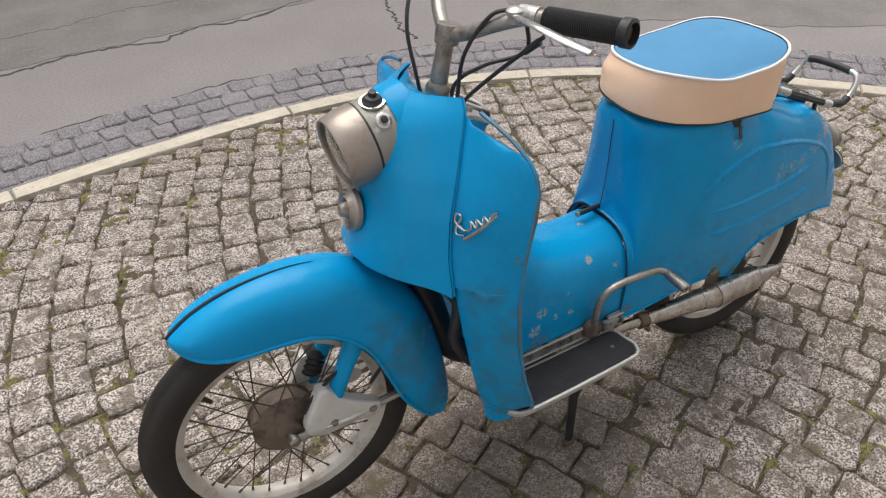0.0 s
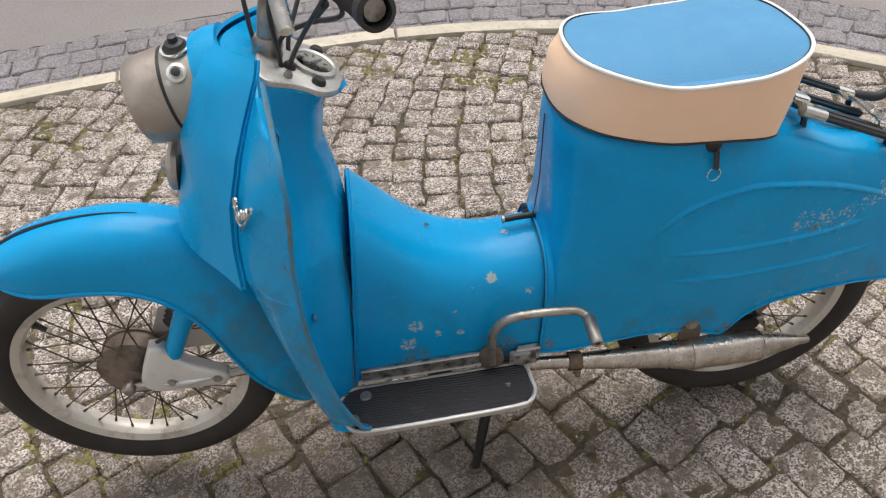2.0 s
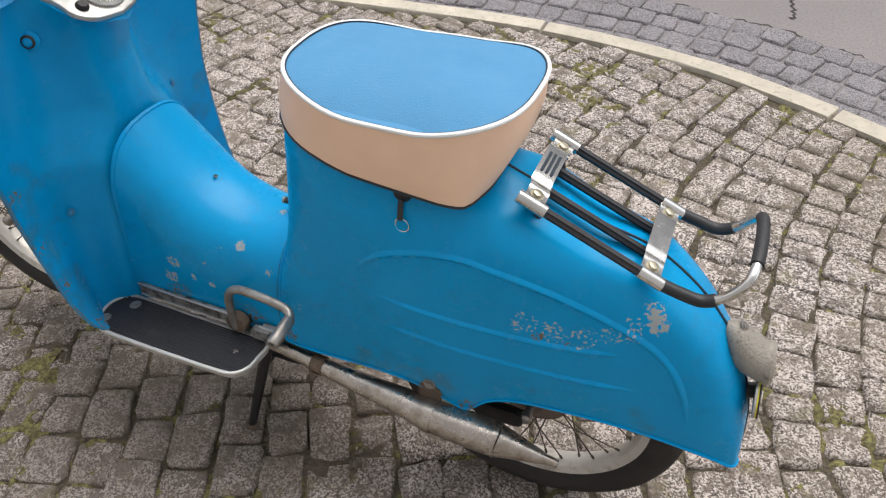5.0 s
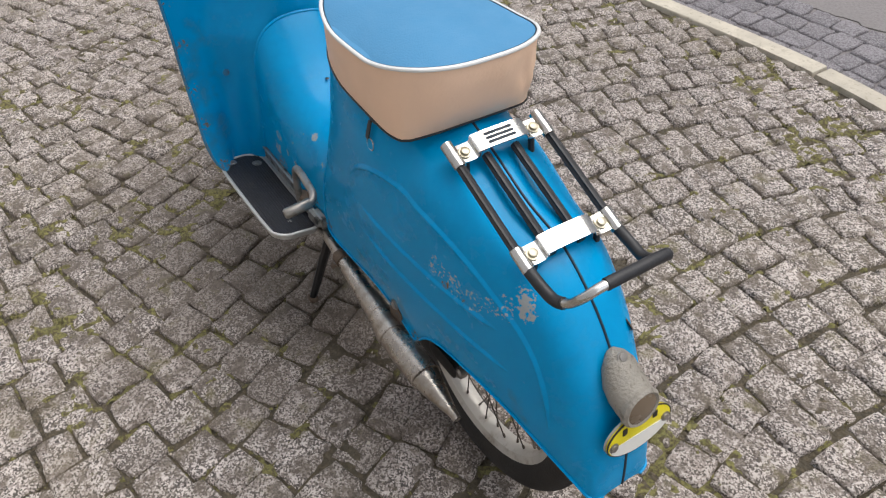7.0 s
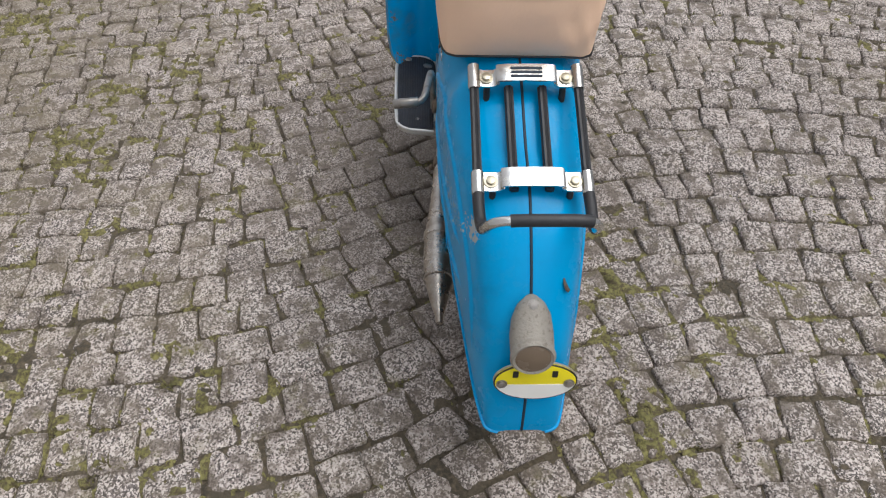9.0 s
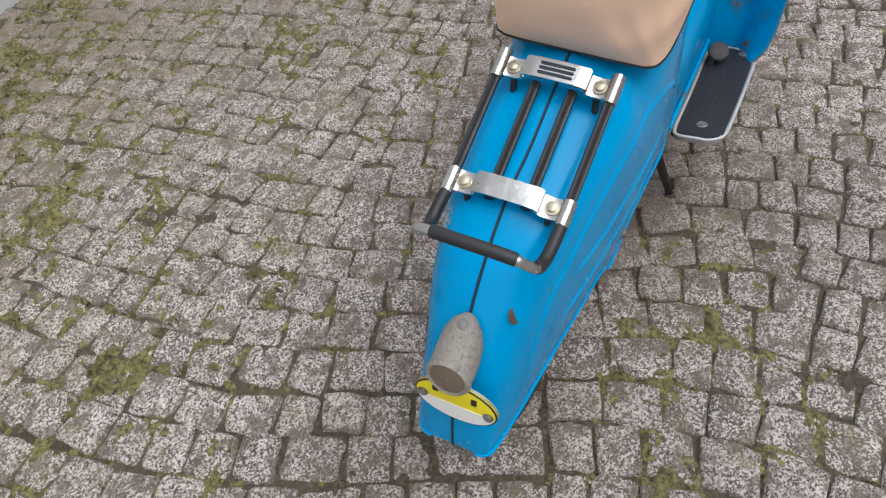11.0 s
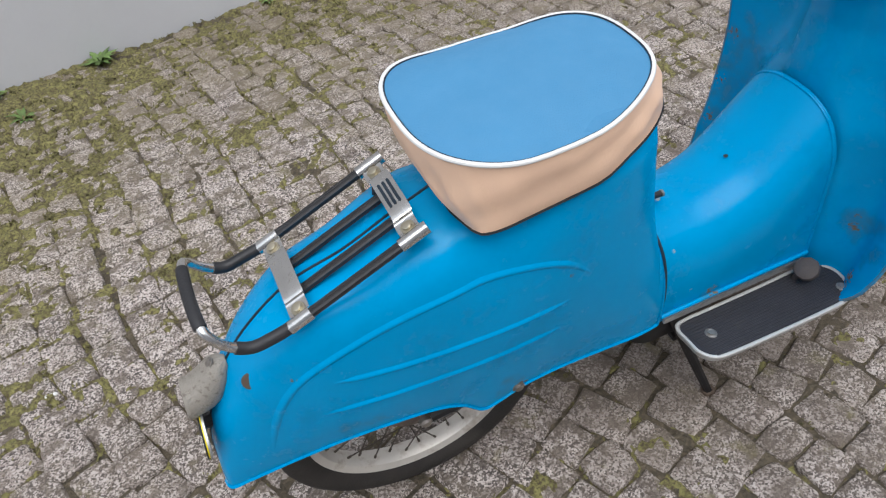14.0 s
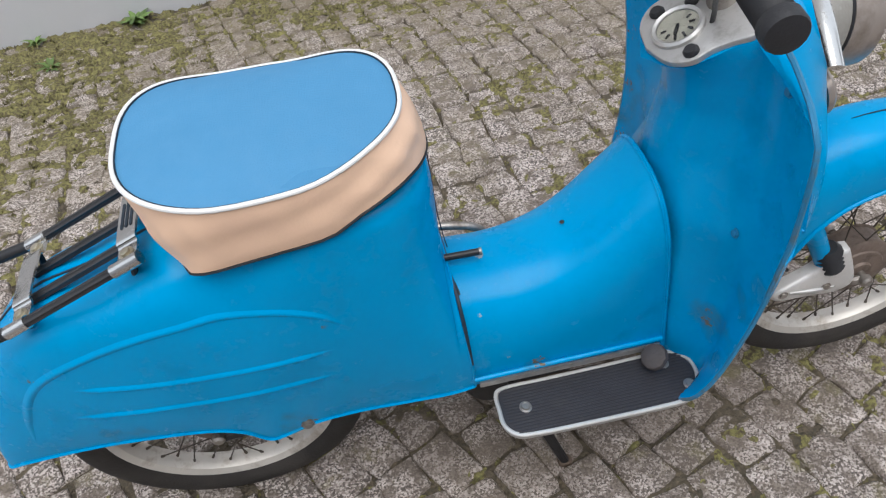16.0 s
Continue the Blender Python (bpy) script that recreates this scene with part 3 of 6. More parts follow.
part("lower_rim", tube([(x, y + 0.001, z) for x, y, z in half[:, 0]], 0.0026, 6), blue_body, body)
part("front_rim", tube([q - np.array((0.001, 0, 0)) for q in body_grid[0]], 0.003, 6), blue_body, body)
part("front_gap", tube([q - np.array((0.0040, 0, 0)) for q in body_grid[0][:25]], 0.0014, 6), seam_black, body)
part("front_gap", tube([q + np.array((-0.002, 0.001, 0)) for q in body_grid[0][27:45]], [0.001, 0.0034, 0.0034, 0.002], 6), seam_black, body)
for side in (-1, 1):
    for path in ([(0.02, 0.548), (0.065, 0.594), (0.122, 0.616), (0.195, 0.620), (0.28, 0.605), (0.37, 0.575), (0.443, 0.540), (0.486, 0.500), (0.516, 0.442), (0.535, 0.375)],
                 [(0.050, 0.516), (0.152, 0.506), (0.268, 0.501), (0.35, 0.502), (0.425, 0.507)],
                 [(0.060, 0.452), (0.188, 0.442), (0.328, 0.439), (0.456, 0.440)]):
        part("pressed_rib", bead(path, side, 0.0085 if side < 0 else 0.0100, 0.0044 if side < 0 else 0.0036), blue_body, body, sharp=80)
for side in (-1, 1):
    z = 0.3155 + 0.0065 * -side
    y = side * body_y(0.135, z)
    part("body_bolt", bolt_mesh((0.135, y, z), (0, side, 0), 0.0075, 0.006), steel, body, "rusty side bolt with washer")
lock_y = -body_y(0.104, 0.712)
lock = part("seat_lock", lathe([(0.0145, 0), (0.0145, 0.010), (0.011, 0.014), (0.0005, 0.014)], 20, toward((0.104, lock_y + 0.002, 0.704), (0, -1, 0.2))), black_paint, body, "black seat lock with a key ring")
part("key", slab(rounded(-0.004, 0.004, -0.03, 0.0, 0.003), 0, 0.002, pose(0.106, lock_y - 0.016, 0.70, 75, 0, 4)), black_rubber, lock)
part("key_ring", tube([(0.107 + 0.010 * math.cos(a), lock_y - 0.020, 0.660 + 0.011 * math.sin(a)) for a in np.linspace(0, 2 * math.pi, 20, endpoint=False)], 0.0011, 6, closed=True), chrome, lock)
part("rust_hole", lathe([(0.0130, 0), (0.0115, 0.0016), (0.006, 0.0012), (0.0005, 0.0014)], 14, toward((0.523, body_y(0.523, 0.529) - 0.003, 0.529), (0.25, 1, 0.55))), rusty, body, "rusty screw hole in the side")

# tunnel between the legs
TUN = [(-0.425, 0.107, 0.650), (-0.405, 0.107, 0.630), (-0.375, 0.107, 0.598), (-0.34, 0.106, 0.563), (-0.30, 0.105, 0.535), (-0.25, 0.105, 0.516), (-0.20, 0.104, 0.509), (-0.13, 0.104, 0.512)]
ts = spline(TUN, 36)
tun_grid = []
for x, w, top in ts:
    prof = [(w * 0.985, 0.31), (w, 0.31 + (top - 0.425) * 0.5), (w, top - 0.115), (w * 0.93, top - 0.066), (w * 0.74, top - 0.027), (w * 0.4, top - 0.005), (0, top)]
    hp = spline(prof, 21)
    fade = min(1, max(0, (-0.34 - x) / 0.08))
    lean_x = [(x - 0.115 * fade * (top - z), y, z) for y, z in hp]
    tun_grid.append([(a, -y, z) for a, y, z in lean_x] + [(a, y, z) for a, y, z in lean_x[-2::-1]])
tunnel = part("tunnel_cover", shell(tun_grid, 0.004), blue_tunnel, label="blue step-through tunnel cover with flaked paint")
part("front_seam", tube([np.array(q) for q in tun_grid[0]], 0.0022, 8), blue_tunnel, tunnel)
part("seam_gap", tube([np.array(q) - (0.0038, 0, 0) for q in tun_grid[0]], 0.0026, 6), blue_tunnel, tunnel)
for side in (-1, 1):
    if side < 0:
        strip = part("sill_strip", slab(rounded(-0.458, -0.218, 0.310, 0.340, 0.004), 0.0, 0.005, pose(0, -0.112, 0), axis="y"), scuffed, tunnel, "scuffed aluminium sill strip")
        for z in (0.3395, 0.3135):
            part("sill_bead", tube([(-0.457, -0.113, z), (-0.219, -0.113, z - 0.001)], 0.0024, 6, 20), alu, strip)
        for x in (-0.45, -0.345, -0.25):
            part("sill_screw", bolt_mesh((x, -0.112, 0.326), (0, -1, 0), 0.003, 0.002, 10), steel, strip)
        part("sill_block", slab(rounded(-0.185, -0.146, 0.308, 0.338, 0.004), 0.0, 0.009, pose(0, -0.116, 0), axis="y"), scuffed, tunnel)
        part("sill_bead", tube([(-0.187, -0.117, 0.337), (-0.146, -0.117, 0.336)], 0.0024, 6), alu, tunnel)
    else:
        part("sill_bead", tube([(-0.46, 0.110, 0.340), (-0.142, 0.1085, 0.334)], 0.0042, 8, 20), blue_tunnel, tunnel)
        part("sill_strip", slab(rounded(-0.46, -0.15, 0.312, 0.324, 0.003), 0.0, 0.004, pose(0, 0.107, 0), axis="y"), alu, tunnel, "thin dull aluminium sill strip")
part("tunnel_hole", lathe([(0.004, 0), (0.0005, 0.001)], 10, toward((-0.313, 0.002, 0.5475), (0.2, 0, 1))), black_paint, tunnel)
tap = part("fuel_tap_lever", tube([(-0.118, 0.010, 0.530), (-0.182, 0.010, 0.528)], 0.0055, 10), black_paint, label="black fuel tap rod")
part("end_cap", lathe([(0.0062, 0), (0.0062, 0.004), (0.003, 0.005)], 12, toward((-0.180, 0.010, 0.528), (-1, 0, 0))), steel, tap)
part("tap_cable", tube([(-0.122, 0.02, 0.52), (-0.13, 0.045, 0.512), (-0.135, 0.06, 0.497)], 0.004, 6, 8), black_paint, tap)

# leg shield, front panel and steering column cover: half outlines by height, from the nose round the wing's rim to the column's back
WING_X = ([0.30, 0.34, 0.38, 0.42, 0.46, 0.50, 0.54, 0.58, 0.62, 0.66, 0.70, 0.74, 0.78, 0.82, 0.86, 0.885, 0.902],
          [-0.447, -0.461, -0.474, -0.486, -0.4935, -0.499, -0.5035, -0.5055, -0.506, -0.504, -0.502, -0.497, -0.491, -0.487, -0.488, -0.494, -0.503])
WING_Y = ([0.30, 0.315, 0.34, 0.38, 0.42, 0.46, 0.50, 0.58, 0.62, 0.70, 0.78, 0.82, 0.845, 0.862, 0.875, 0.885, 0.895, 0.902],
          [0.195, 0.213, 0.229, 0.236, 0.237, 0.238, 0.240, 0.243, 0.244, 0.251, 0.258, 0.258, 0.251, 0.235, 0.213, 0.186, 0.150, 0.10])
FRONT_UP = {0.610: [(-0.688, 0), (-0.680, 0.05), (-0.650, 0.10), (-0.607, 0.147), (-0.583, 0.170)],
            0.680: [(-0.668, 0), (-0.659, 0.05), (-0.637, 0.095), (-0.600, 0.135), (-0.580, 0.155)],
            0.740: [(-0.646, 0), (-0.637, 0.045), (-0.622, 0.085), (-0.590, 0.125), (-0.570, 0.147)],
            0.800: [(-0.636, 0), (-0.627, 0.04), (-0.605, 0.078), (-0.573, 0.115), (-0.550, 0.134)],
            0.840: [(-0.617, 0), (-0.609, 0.037), (-0.590, 0.07), (-0.558, 0.102), (-0.533, 0.119)],
            0.870: [(-0.601, 0), (-0.594, 0.034), (-0.576, 0.063), (-0.546, 0.09), (-0.519, 0.106)],
            0.890: [(-0.583, 0), (-0.577, 0.03), (-0.561, 0.055), (-0.533, 0.08), (-0.509, 0.095)],
            0.902: [(-0.560, 0), (-0.555, 0.025), (-0.543, 0.046), (-0.523, 0.067), (-0.505, 0.082)]}
FRONT_LOW = {0.300: [(-0.472, 0), (-0.476, 0.09), (-0.502, 0.133), (-0.521, 0.158), (-0.512, 0.181)],
             0.360: [(-0.472, 0), (-0.476, 0.09), (-0.510, 0.133), (-0.537, 0.158), (-0.528, 0.186)],
             0.450: [(-0.476, 0), (-0.480, 0.09), (-0.512, 0.133), (-0.552, 0.156), (-0.544, 0.187)],
             0.530: [(-0.485, 0), (-0.487, 0.09), (-0.516, 0.135), (-0.564, 0.156), (-0.557, 0.187)],
             0.630: [(-0.490, 0), (-0.492, 0.10), (-0.520, 0.140), (-0.578, 0.160), (-0.568, 0.186)]}
BACK = {0.300: [(-0.480, 0.185), (-0.506, 0.163), (-0.502, 0.138), (-0.476, 0.110), (-0.462, 0.06), (-0.462, 0)],
        0.400: [(-0.496, 0.198), (-0.516, 0.165), (-0.502, 0.135), (-0.462, 0.106), (-0.456, 0.05), (-0.456, 0)],
        0.500: [(-0.509, 0.197), (-0.515, 0.160), (-0.494, 0.130), (-0.452, 0.102), (-0.448, 0.05), (-0.445, 0)],
        0.600: [(-0.510, 0.195), (-0.507, 0.16), (-0.487, 0.124), (-0.454, 0.093), (-0.441, 0.05), (-0.434, 0)],
        0.680: [(-0.513, 0.195), (-0.515, 0.155), (-0.505, 0.108), (-0.480, 0.073), (-0.450, 0.043), (-0.438, 0)],
        0.750: [(-0.510, 0.20), (-0.520, 0.150), (-0.514, 0.102), (-0.491, 0.070), (-0.463, 0.046), (-0.451, 0)],
        0.800: [(-0.505, 0.20), (-0.521, 0.145), (-0.514, 0.098), (-0.489, 0.072), (-0.456, 0.050), (-0.441, 0)],
        0.850: [(-0.503, 0.19), (-0.517, 0.135), (-0.510, 0.095), (-0.482, 0.076), (-0.436, 0.060), (-0.412, 0)],
        0.902: [(-0.505, 0.085), (-0.506, 0.083), (-0.503, 0.080), (-0.482, 0.074), (-0.430, 0.058), (-0.404, 0)]}


def level(table, z):
    keys = sorted(table)
    z = min(max(z, keys[0]), keys[-1])
    k = max(0, min(len(keys) - 2, int(np.searchsorted(keys, z)) - 1))
    s = (z - keys[k]) / (keys[k + 1] - keys[k])
    return [(a[0] + (b[0] - a[0]) * s, a[1] + (b[1] - a[1]) * s) for a, b in zip(table[keys[k]], table[keys[k + 1]])]


def dash_drop(x, z):
    """The column's top slopes down towards the rider."""
    return min(z, 0.8475 - (x + 0.46) * 0.55) if x > -0.51 else z


def shield_ring(z, front):
    ex, ey = np.interp(z, *WING_X), np.interp(z, *WING_Y)
    f = level(front, z)
    ey = max(ey, f[-1][1] + 0.004)
    sx, sy = f[-1]
    fr = spline(f, 17)
    wing = spline([(f[-2][0] * 0.0 + sx, sy), (sx + (ex - sx) * 0.42 - 0.004, sy + (ey - sy) * 0.5), (ex - 0.004, ey - 0.003), (ex, ey)], 11)[1:]
    bk = level(BACK, z)
    bk = [(x, min(y, ey - 0.004 * (i + 1) if y > 0 else 0)) for i, (x, y) in enumerate(bk)]
    rear = spline([(ex + 0.003, ey - 0.003)] + bk, 27)
    h = [(x, max(y, 0.0)) for x, y in list(fr) + list(wing) + list(rear)]
    full = [(x, -y, z) for x, y in h] + [(x, y, z) for x, y in h[::-1]][1:-1]
    return [(x, y, dash_drop(x, q)) for x, y, q in full]


low_z = list(np.linspace(0.282, 0.632, 27))
up_z = list(np.linspace(0.6325, 0.902, 34))
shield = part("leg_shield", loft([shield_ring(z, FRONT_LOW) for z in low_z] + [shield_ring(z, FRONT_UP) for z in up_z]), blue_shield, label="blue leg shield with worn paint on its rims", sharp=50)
rim_pts = [(np.interp(z, *WING_X), np.interp(z, *WING_Y), z) for z in list(np.linspace(0.305, 0.86, 40)) + [0.872, 0.882, 0.891, 0.898]]
for side in (-1, 1):
    part("rim_bead", tube([(x, side * y, z) for x, y, z in rim_pts], 0.0034, 6), worn_rim, shield)
panel_grid = []
for s in np.linspace(0, 1, 40):
    row = []
    for k in range(-16, 17):
        u = abs(k) / 16
        lip = 0.642 - 0.026 * u ** 2.2
        z = lip + (0.904 - lip) * s
        x, y = spline(level(FRONT_UP, z), 17)[abs(k)]
        row.append((x, math.copysign(y, k), z))
    panel_grid.append(row)
pg = np.array(panel_grid)
nrm = np.cross(np.gradient(pg, axis=1), np.gradient(pg, axis=0))
nrm /= np.linalg.norm(nrm, axis=2, keepdims=True)
if nrm[20, 16, 0] > 0:
    nrm = -nrm
pg = pg + nrm * 0.0045
panel = part("front_panel", shell(pg[:, ::-1] if nrm[20, 16, 0] < 0 else pg, 0.005), blue_shield, label="blue nose panel carrying headlamp and horn", sharp=50)
for col in (0, -1):
    part("panel_seam", tube([q + np.array((0.002, 0, 0)) for q in pg[:, col]], 0.0024, 6), blue_shield, panel)
part("lower_lip", tube(pg[0], 0.0045, 6), blue_shield, panel)
part("panel_clip", lathe([(0.009, 0), (0.009, 0.003), (0.004, 0.005), (0.0005, 0.005)], 14, toward((-0.547, -0.118, 0.832), (-0.7, -0.7, 0.1))), blue_shield, panel)
part("lock_knob", lathe([(0.0165, 0), (0.0165, 0.003), (0.010, 0.006), (0.008, 0.005), (0.007, 0.010), (0.0005, 0.010)], 24, toward((-0.514, -0.095, 0.803), (0.55, -0.8, 0.1))), blue_shield, shield, "round lock on the column")
part("lock_barrel", lathe([(0.0058, 0), (0.0058, 0.0105), (0.0045, 0.0122), (0.0005, 0.0122)], 16, toward((-0.514, -0.095, 0.803), (0.55, -0.8, 0.1))), blue_shield, shield)
part("lock_core", lathe([(0.0105, 0), (0.0105, 0.0080), (0.008, 0.0098), (0.0005, 0.0098)], 20, toward((-0.514, -0.095, 0.803), (0.55, -0.8, 0.1))), black_paint, shield)
for y, z in ((-0.15, 0.52), (0.149, 0.615), (0.155, 0.845)):
    part("shield_screw", bolt_mesh((-0.505 if z < 0.7 else -0.512, y, z), (1, 0, 0.1), 0.005, 0.005), worn_rim, shield)

# headlamp, horn and badge
LAMP = Matrix.Translation((0, 0.010, -0.006))
lamp_at = LAMP @ toward((-0.572, 0.0, 0.850), (-1, 0, -0.17)) @ Matrix.Diagonal((0.94, 0.94, 1.0, 1.0))
lamp = part("headlamp", lathe([(0.068, 0.0), (0.069, 0.03), (0.068, 0.058), (0.0665, 0.060), (0.0665, 0.063)], 44, lamp_at), lamp_grey, label="grey headlamp shell with chipped paint")
part("headlamp_rim", ring_lathe([(0.0685, 0.064), (0.067, 0.09), (0.0635, 0.113), (0.0605, 0.116), (0.058, 0.113), (0.058, 0.09), (0.063, 0.064)], 44, lamp_at), lamp_rim_grey, lamp)
part("seam", ring_lathe([(0.0675, 0.0600), (0.0675, 0.0640), (0.065, 0.0640), (0.065, 0.0600)], 44, lamp_at), black_paint, lamp)
part("reflector", lathe([(0.059, 0.098), (0.05, 0.085), (0.03, 0.07), (0.0005, 0.062)], 32, lamp_at), chrome, lamp)
part("lens", lathe([(0.0585, 0.097), (0.053, 0.106), (0.035, 0.112), (0.0005, 0.115)], 32, lamp_at), glass, lamp)
for ang, sub, m, prof in ((43, "screw", chrome, [(0.013, 0), (0.013, 0.003), (0.009, 0.004), (0.007, 0.003), (0.006, 0.006), (0.0005, 0.006)]),
                          (78, "switch_knob", black_paint, [(0.017, 0), (0.017, 0.004), (0.014, 0.006), (0.012, 0.010), (0.007, 0.012), (0.006, 0.019), (0.0005, 0.020)])):
    a = radians(ang)
    ring = part(sub, lathe(prof, 20, LAMP @ toward((-0.617, -0.0635 * math.cos(a), 0.8437 + 0.0640 * math.sin(a)), (0, -math.cos(a), math.sin(a)))), m, lamp)
    if sub == "screw":
        part("button", lathe([(0.006, 0), (0.006, 0.007), (0.0005, 0.008)], 14, LAMP @ toward((-0.617, -0.0635 * math.cos(a), 0.8437 + 0.0640 * math.sin(a)), (0, -math.cos(a), math.sin(a)))), black_paint, lamp)
part("washer", lathe([(0.021, 0), (0.021, 0.003), (0.0005, 0.0032)], 22, LAMP @ toward((-0.617, -0.0130, 0.9065), (-0.1, -0.2, 1))), chrome, lamp)
part("lamp_collar", ring_lathe([(0.0685, 0.018), (0.0715, 0.019), (0.0735, 0.014), (0.076, 0.0), (0.0765, -0.02), (0.070, -0.02)], 44, lamp_at), blue_shield, panel)
horn_at = toward((-0.666, 0.010, 0.718), (-1, 0, 0.20))
horn = part("horn", ring_lathe([(0.038, 0), (0.038, 0.008), (0.034, 0.013), (0.031, 0.009), (0.028, 0.015), (0.025, 0.011), (0.022, 0.017), (0.018, 0.013), (0.015, 0.0)], 30, horn_at), lamp_rim_grey, label="round metal horn grille on the nose")
part("diaphragm", lathe([(0.020, 0.002), (0.014, 0.010), (0.012, 0.022), (0.008, 0.026), (0.0005, 0.026)], 24, horn_at), steel, horn)
badge_c = np.array((-0.546, -0.195, 0.751))
along = np.array((0.035, -0.072, 0.048))
along /= np.linalg.norm(along)
upv = np.array((0.14, 0.0, 1.0))
upv = upv - along * (upv @ along)
upv /= np.linalg.norm(upv)
wave = [(-0.030, -0.012), (-0.042, -0.006), (-0.038, 0.004), (-0.026, 0.012), (-0.022, 0.020), (-0.030, 0.022), (-0.036, 0.012), (-0.026, -0.004), (-0.014, -0.004), (-0.008, 0.006), (-0.003, -0.005), (0.004, 0.006), (0.010, -0.004), (0.018, 0.007),
        (0.024, -0.002), (0.031, 0.006), (0.044, 0.008)]
out = np.cross(along, upv)
out = out if out[0] < 0 else -out
badge = part("badge", tube([badge_c + along * a * 1.08 + upv * (b * 1.05 + 0.006) + out * 0.006 for a, b in wave], 0.0024, 6, 90), chrome, shield, "silver curly script-like badge")
part("badge_bar", tube([badge_c + along * -0.036 + upv * -0.012 + out * 0.006, badge_c + along * 0.0 + upv * -0.004 + out * 0.008, badge_c + along * 0.043 + upv * 0.010 + out * 0.006], [0.003, 0.0028, 0.0016], 6, 14), chrome, shield)

# dash plate with speedometer
slope = Matrix.Translation((-0.463, 0, 0.852)) @ pose(0, 0, 0, 0, 28.8, 0)
dash_outline = [(x, y) for x, y in spline([(-0.062, 0.030), (-0.058, 0.074), (-0.044, 0.084), (-0.024, 0.075), (0.0, 0.067), (0.026, 0.065), (0.049, 0.043), (0.059, 0.0)], 30)]
dash_outline = dash_outline + [(x, -y) for x, y in dash_outline[-2::-1]]
dash = part("dash_plate", slab(dash_outline, -0.002, 0.006, slope, 0.003), alu, label="dull aluminium dash plate with speedometer")
dial_c = slope @ Matrix.Translation((0.014, 0.003, 0.006))
speedo = part("speedometer", ring_lathe([(0.034, 0), (0.034, 0.005), (0.031, 0.008), (0.027, 0.006), (0.026, 0.001)], 36, dial_c), alu, dash)
part("dial", lathe([(0.027, 0.002), (0.0005, 0.0025)], 32, dial_c), dial_face, speedo, "cream dial with dark marks")
part("needle", slab(rounded(-0.002, 0.002, -0.014, 0.003, 0.001, 2), 0.003, 0.0042, dial_c @ pose(0, 0, 0, 0, 0, 140)), black_paint, speedo)
for k in range(7):
    part("dial_mark", slab(rounded(-0.0014, 0.0014, 0.014, 0.021, 0.0006, 2), 0.0028, 0.0036, dial_c @ pose(0, 0, 0, 0, 0, -105 + 35 * k)), black_paint, speedo)
part("speedometer_glass", lathe([(0.0275, 0.005), (0.02, 0.0072), (0.0005, 0.008)], 32, dial_c), glass, speedo)
for a, b, r, mm in ((0.022, -0.044, 0.010, black_paint), (-0.018, -0.026, 0.009, black_paint), (0.020, 0.052, 0.010, black_rubber), (-0.02, -0.055, 0.006, steel)):
    part("switch", lathe([(r, 0), (r, 0.004), (r * 0.7, 0.008), (0.0005, 0.008)], 18, slope @ Matrix.Translation((a, b, 0.005))), mm, dash)

# handlebar, on the steering axis
bars = part("handlebar", join(tube([(-0.508, 0, 0.84), (-0.496, 0, 0.91), (-0.478, 0, 0.978)], [0.0145, 0.0145, 0.0135], 14, 12),
                              tube([(-0.362, -0.27, 1.027), (-0.39, -0.18, 1.025), (-0.415, -0.125, 1.020), (-0.445, -0.085, 1.006), (-0.468, -0.035, 0.983), (-0.476, 0, 0.976),
                                    (-0.468, 0.035, 0.983), (-0.445, 0.085, 1.006), (-0.415, 0.125, 1.020), (-0.397, 0.18, 1.021), (-0.386, 0.27, 1.016)], 0.0115, 12, 70)), steel,
            label="grey swept handlebar on a stem with cables")
part("clamp", lathe([(0.020, 0), (0.021, 0.006), (0.019, 0.012), (0.021, 0.018), (0.020, 0.024), (0.017, 0.03)], 22, toward((-0.504, 0, 0.872), (0.2, 0, 1))), steel, bars, "ribbed steering head collar")
part("stem_socket", lathe([(0.019, -0.014), (0.020, 0), (0.019, 0.016)], 18, toward((-0.478, 0, 0.975), (0.2, 0, 1))), steel, bars)
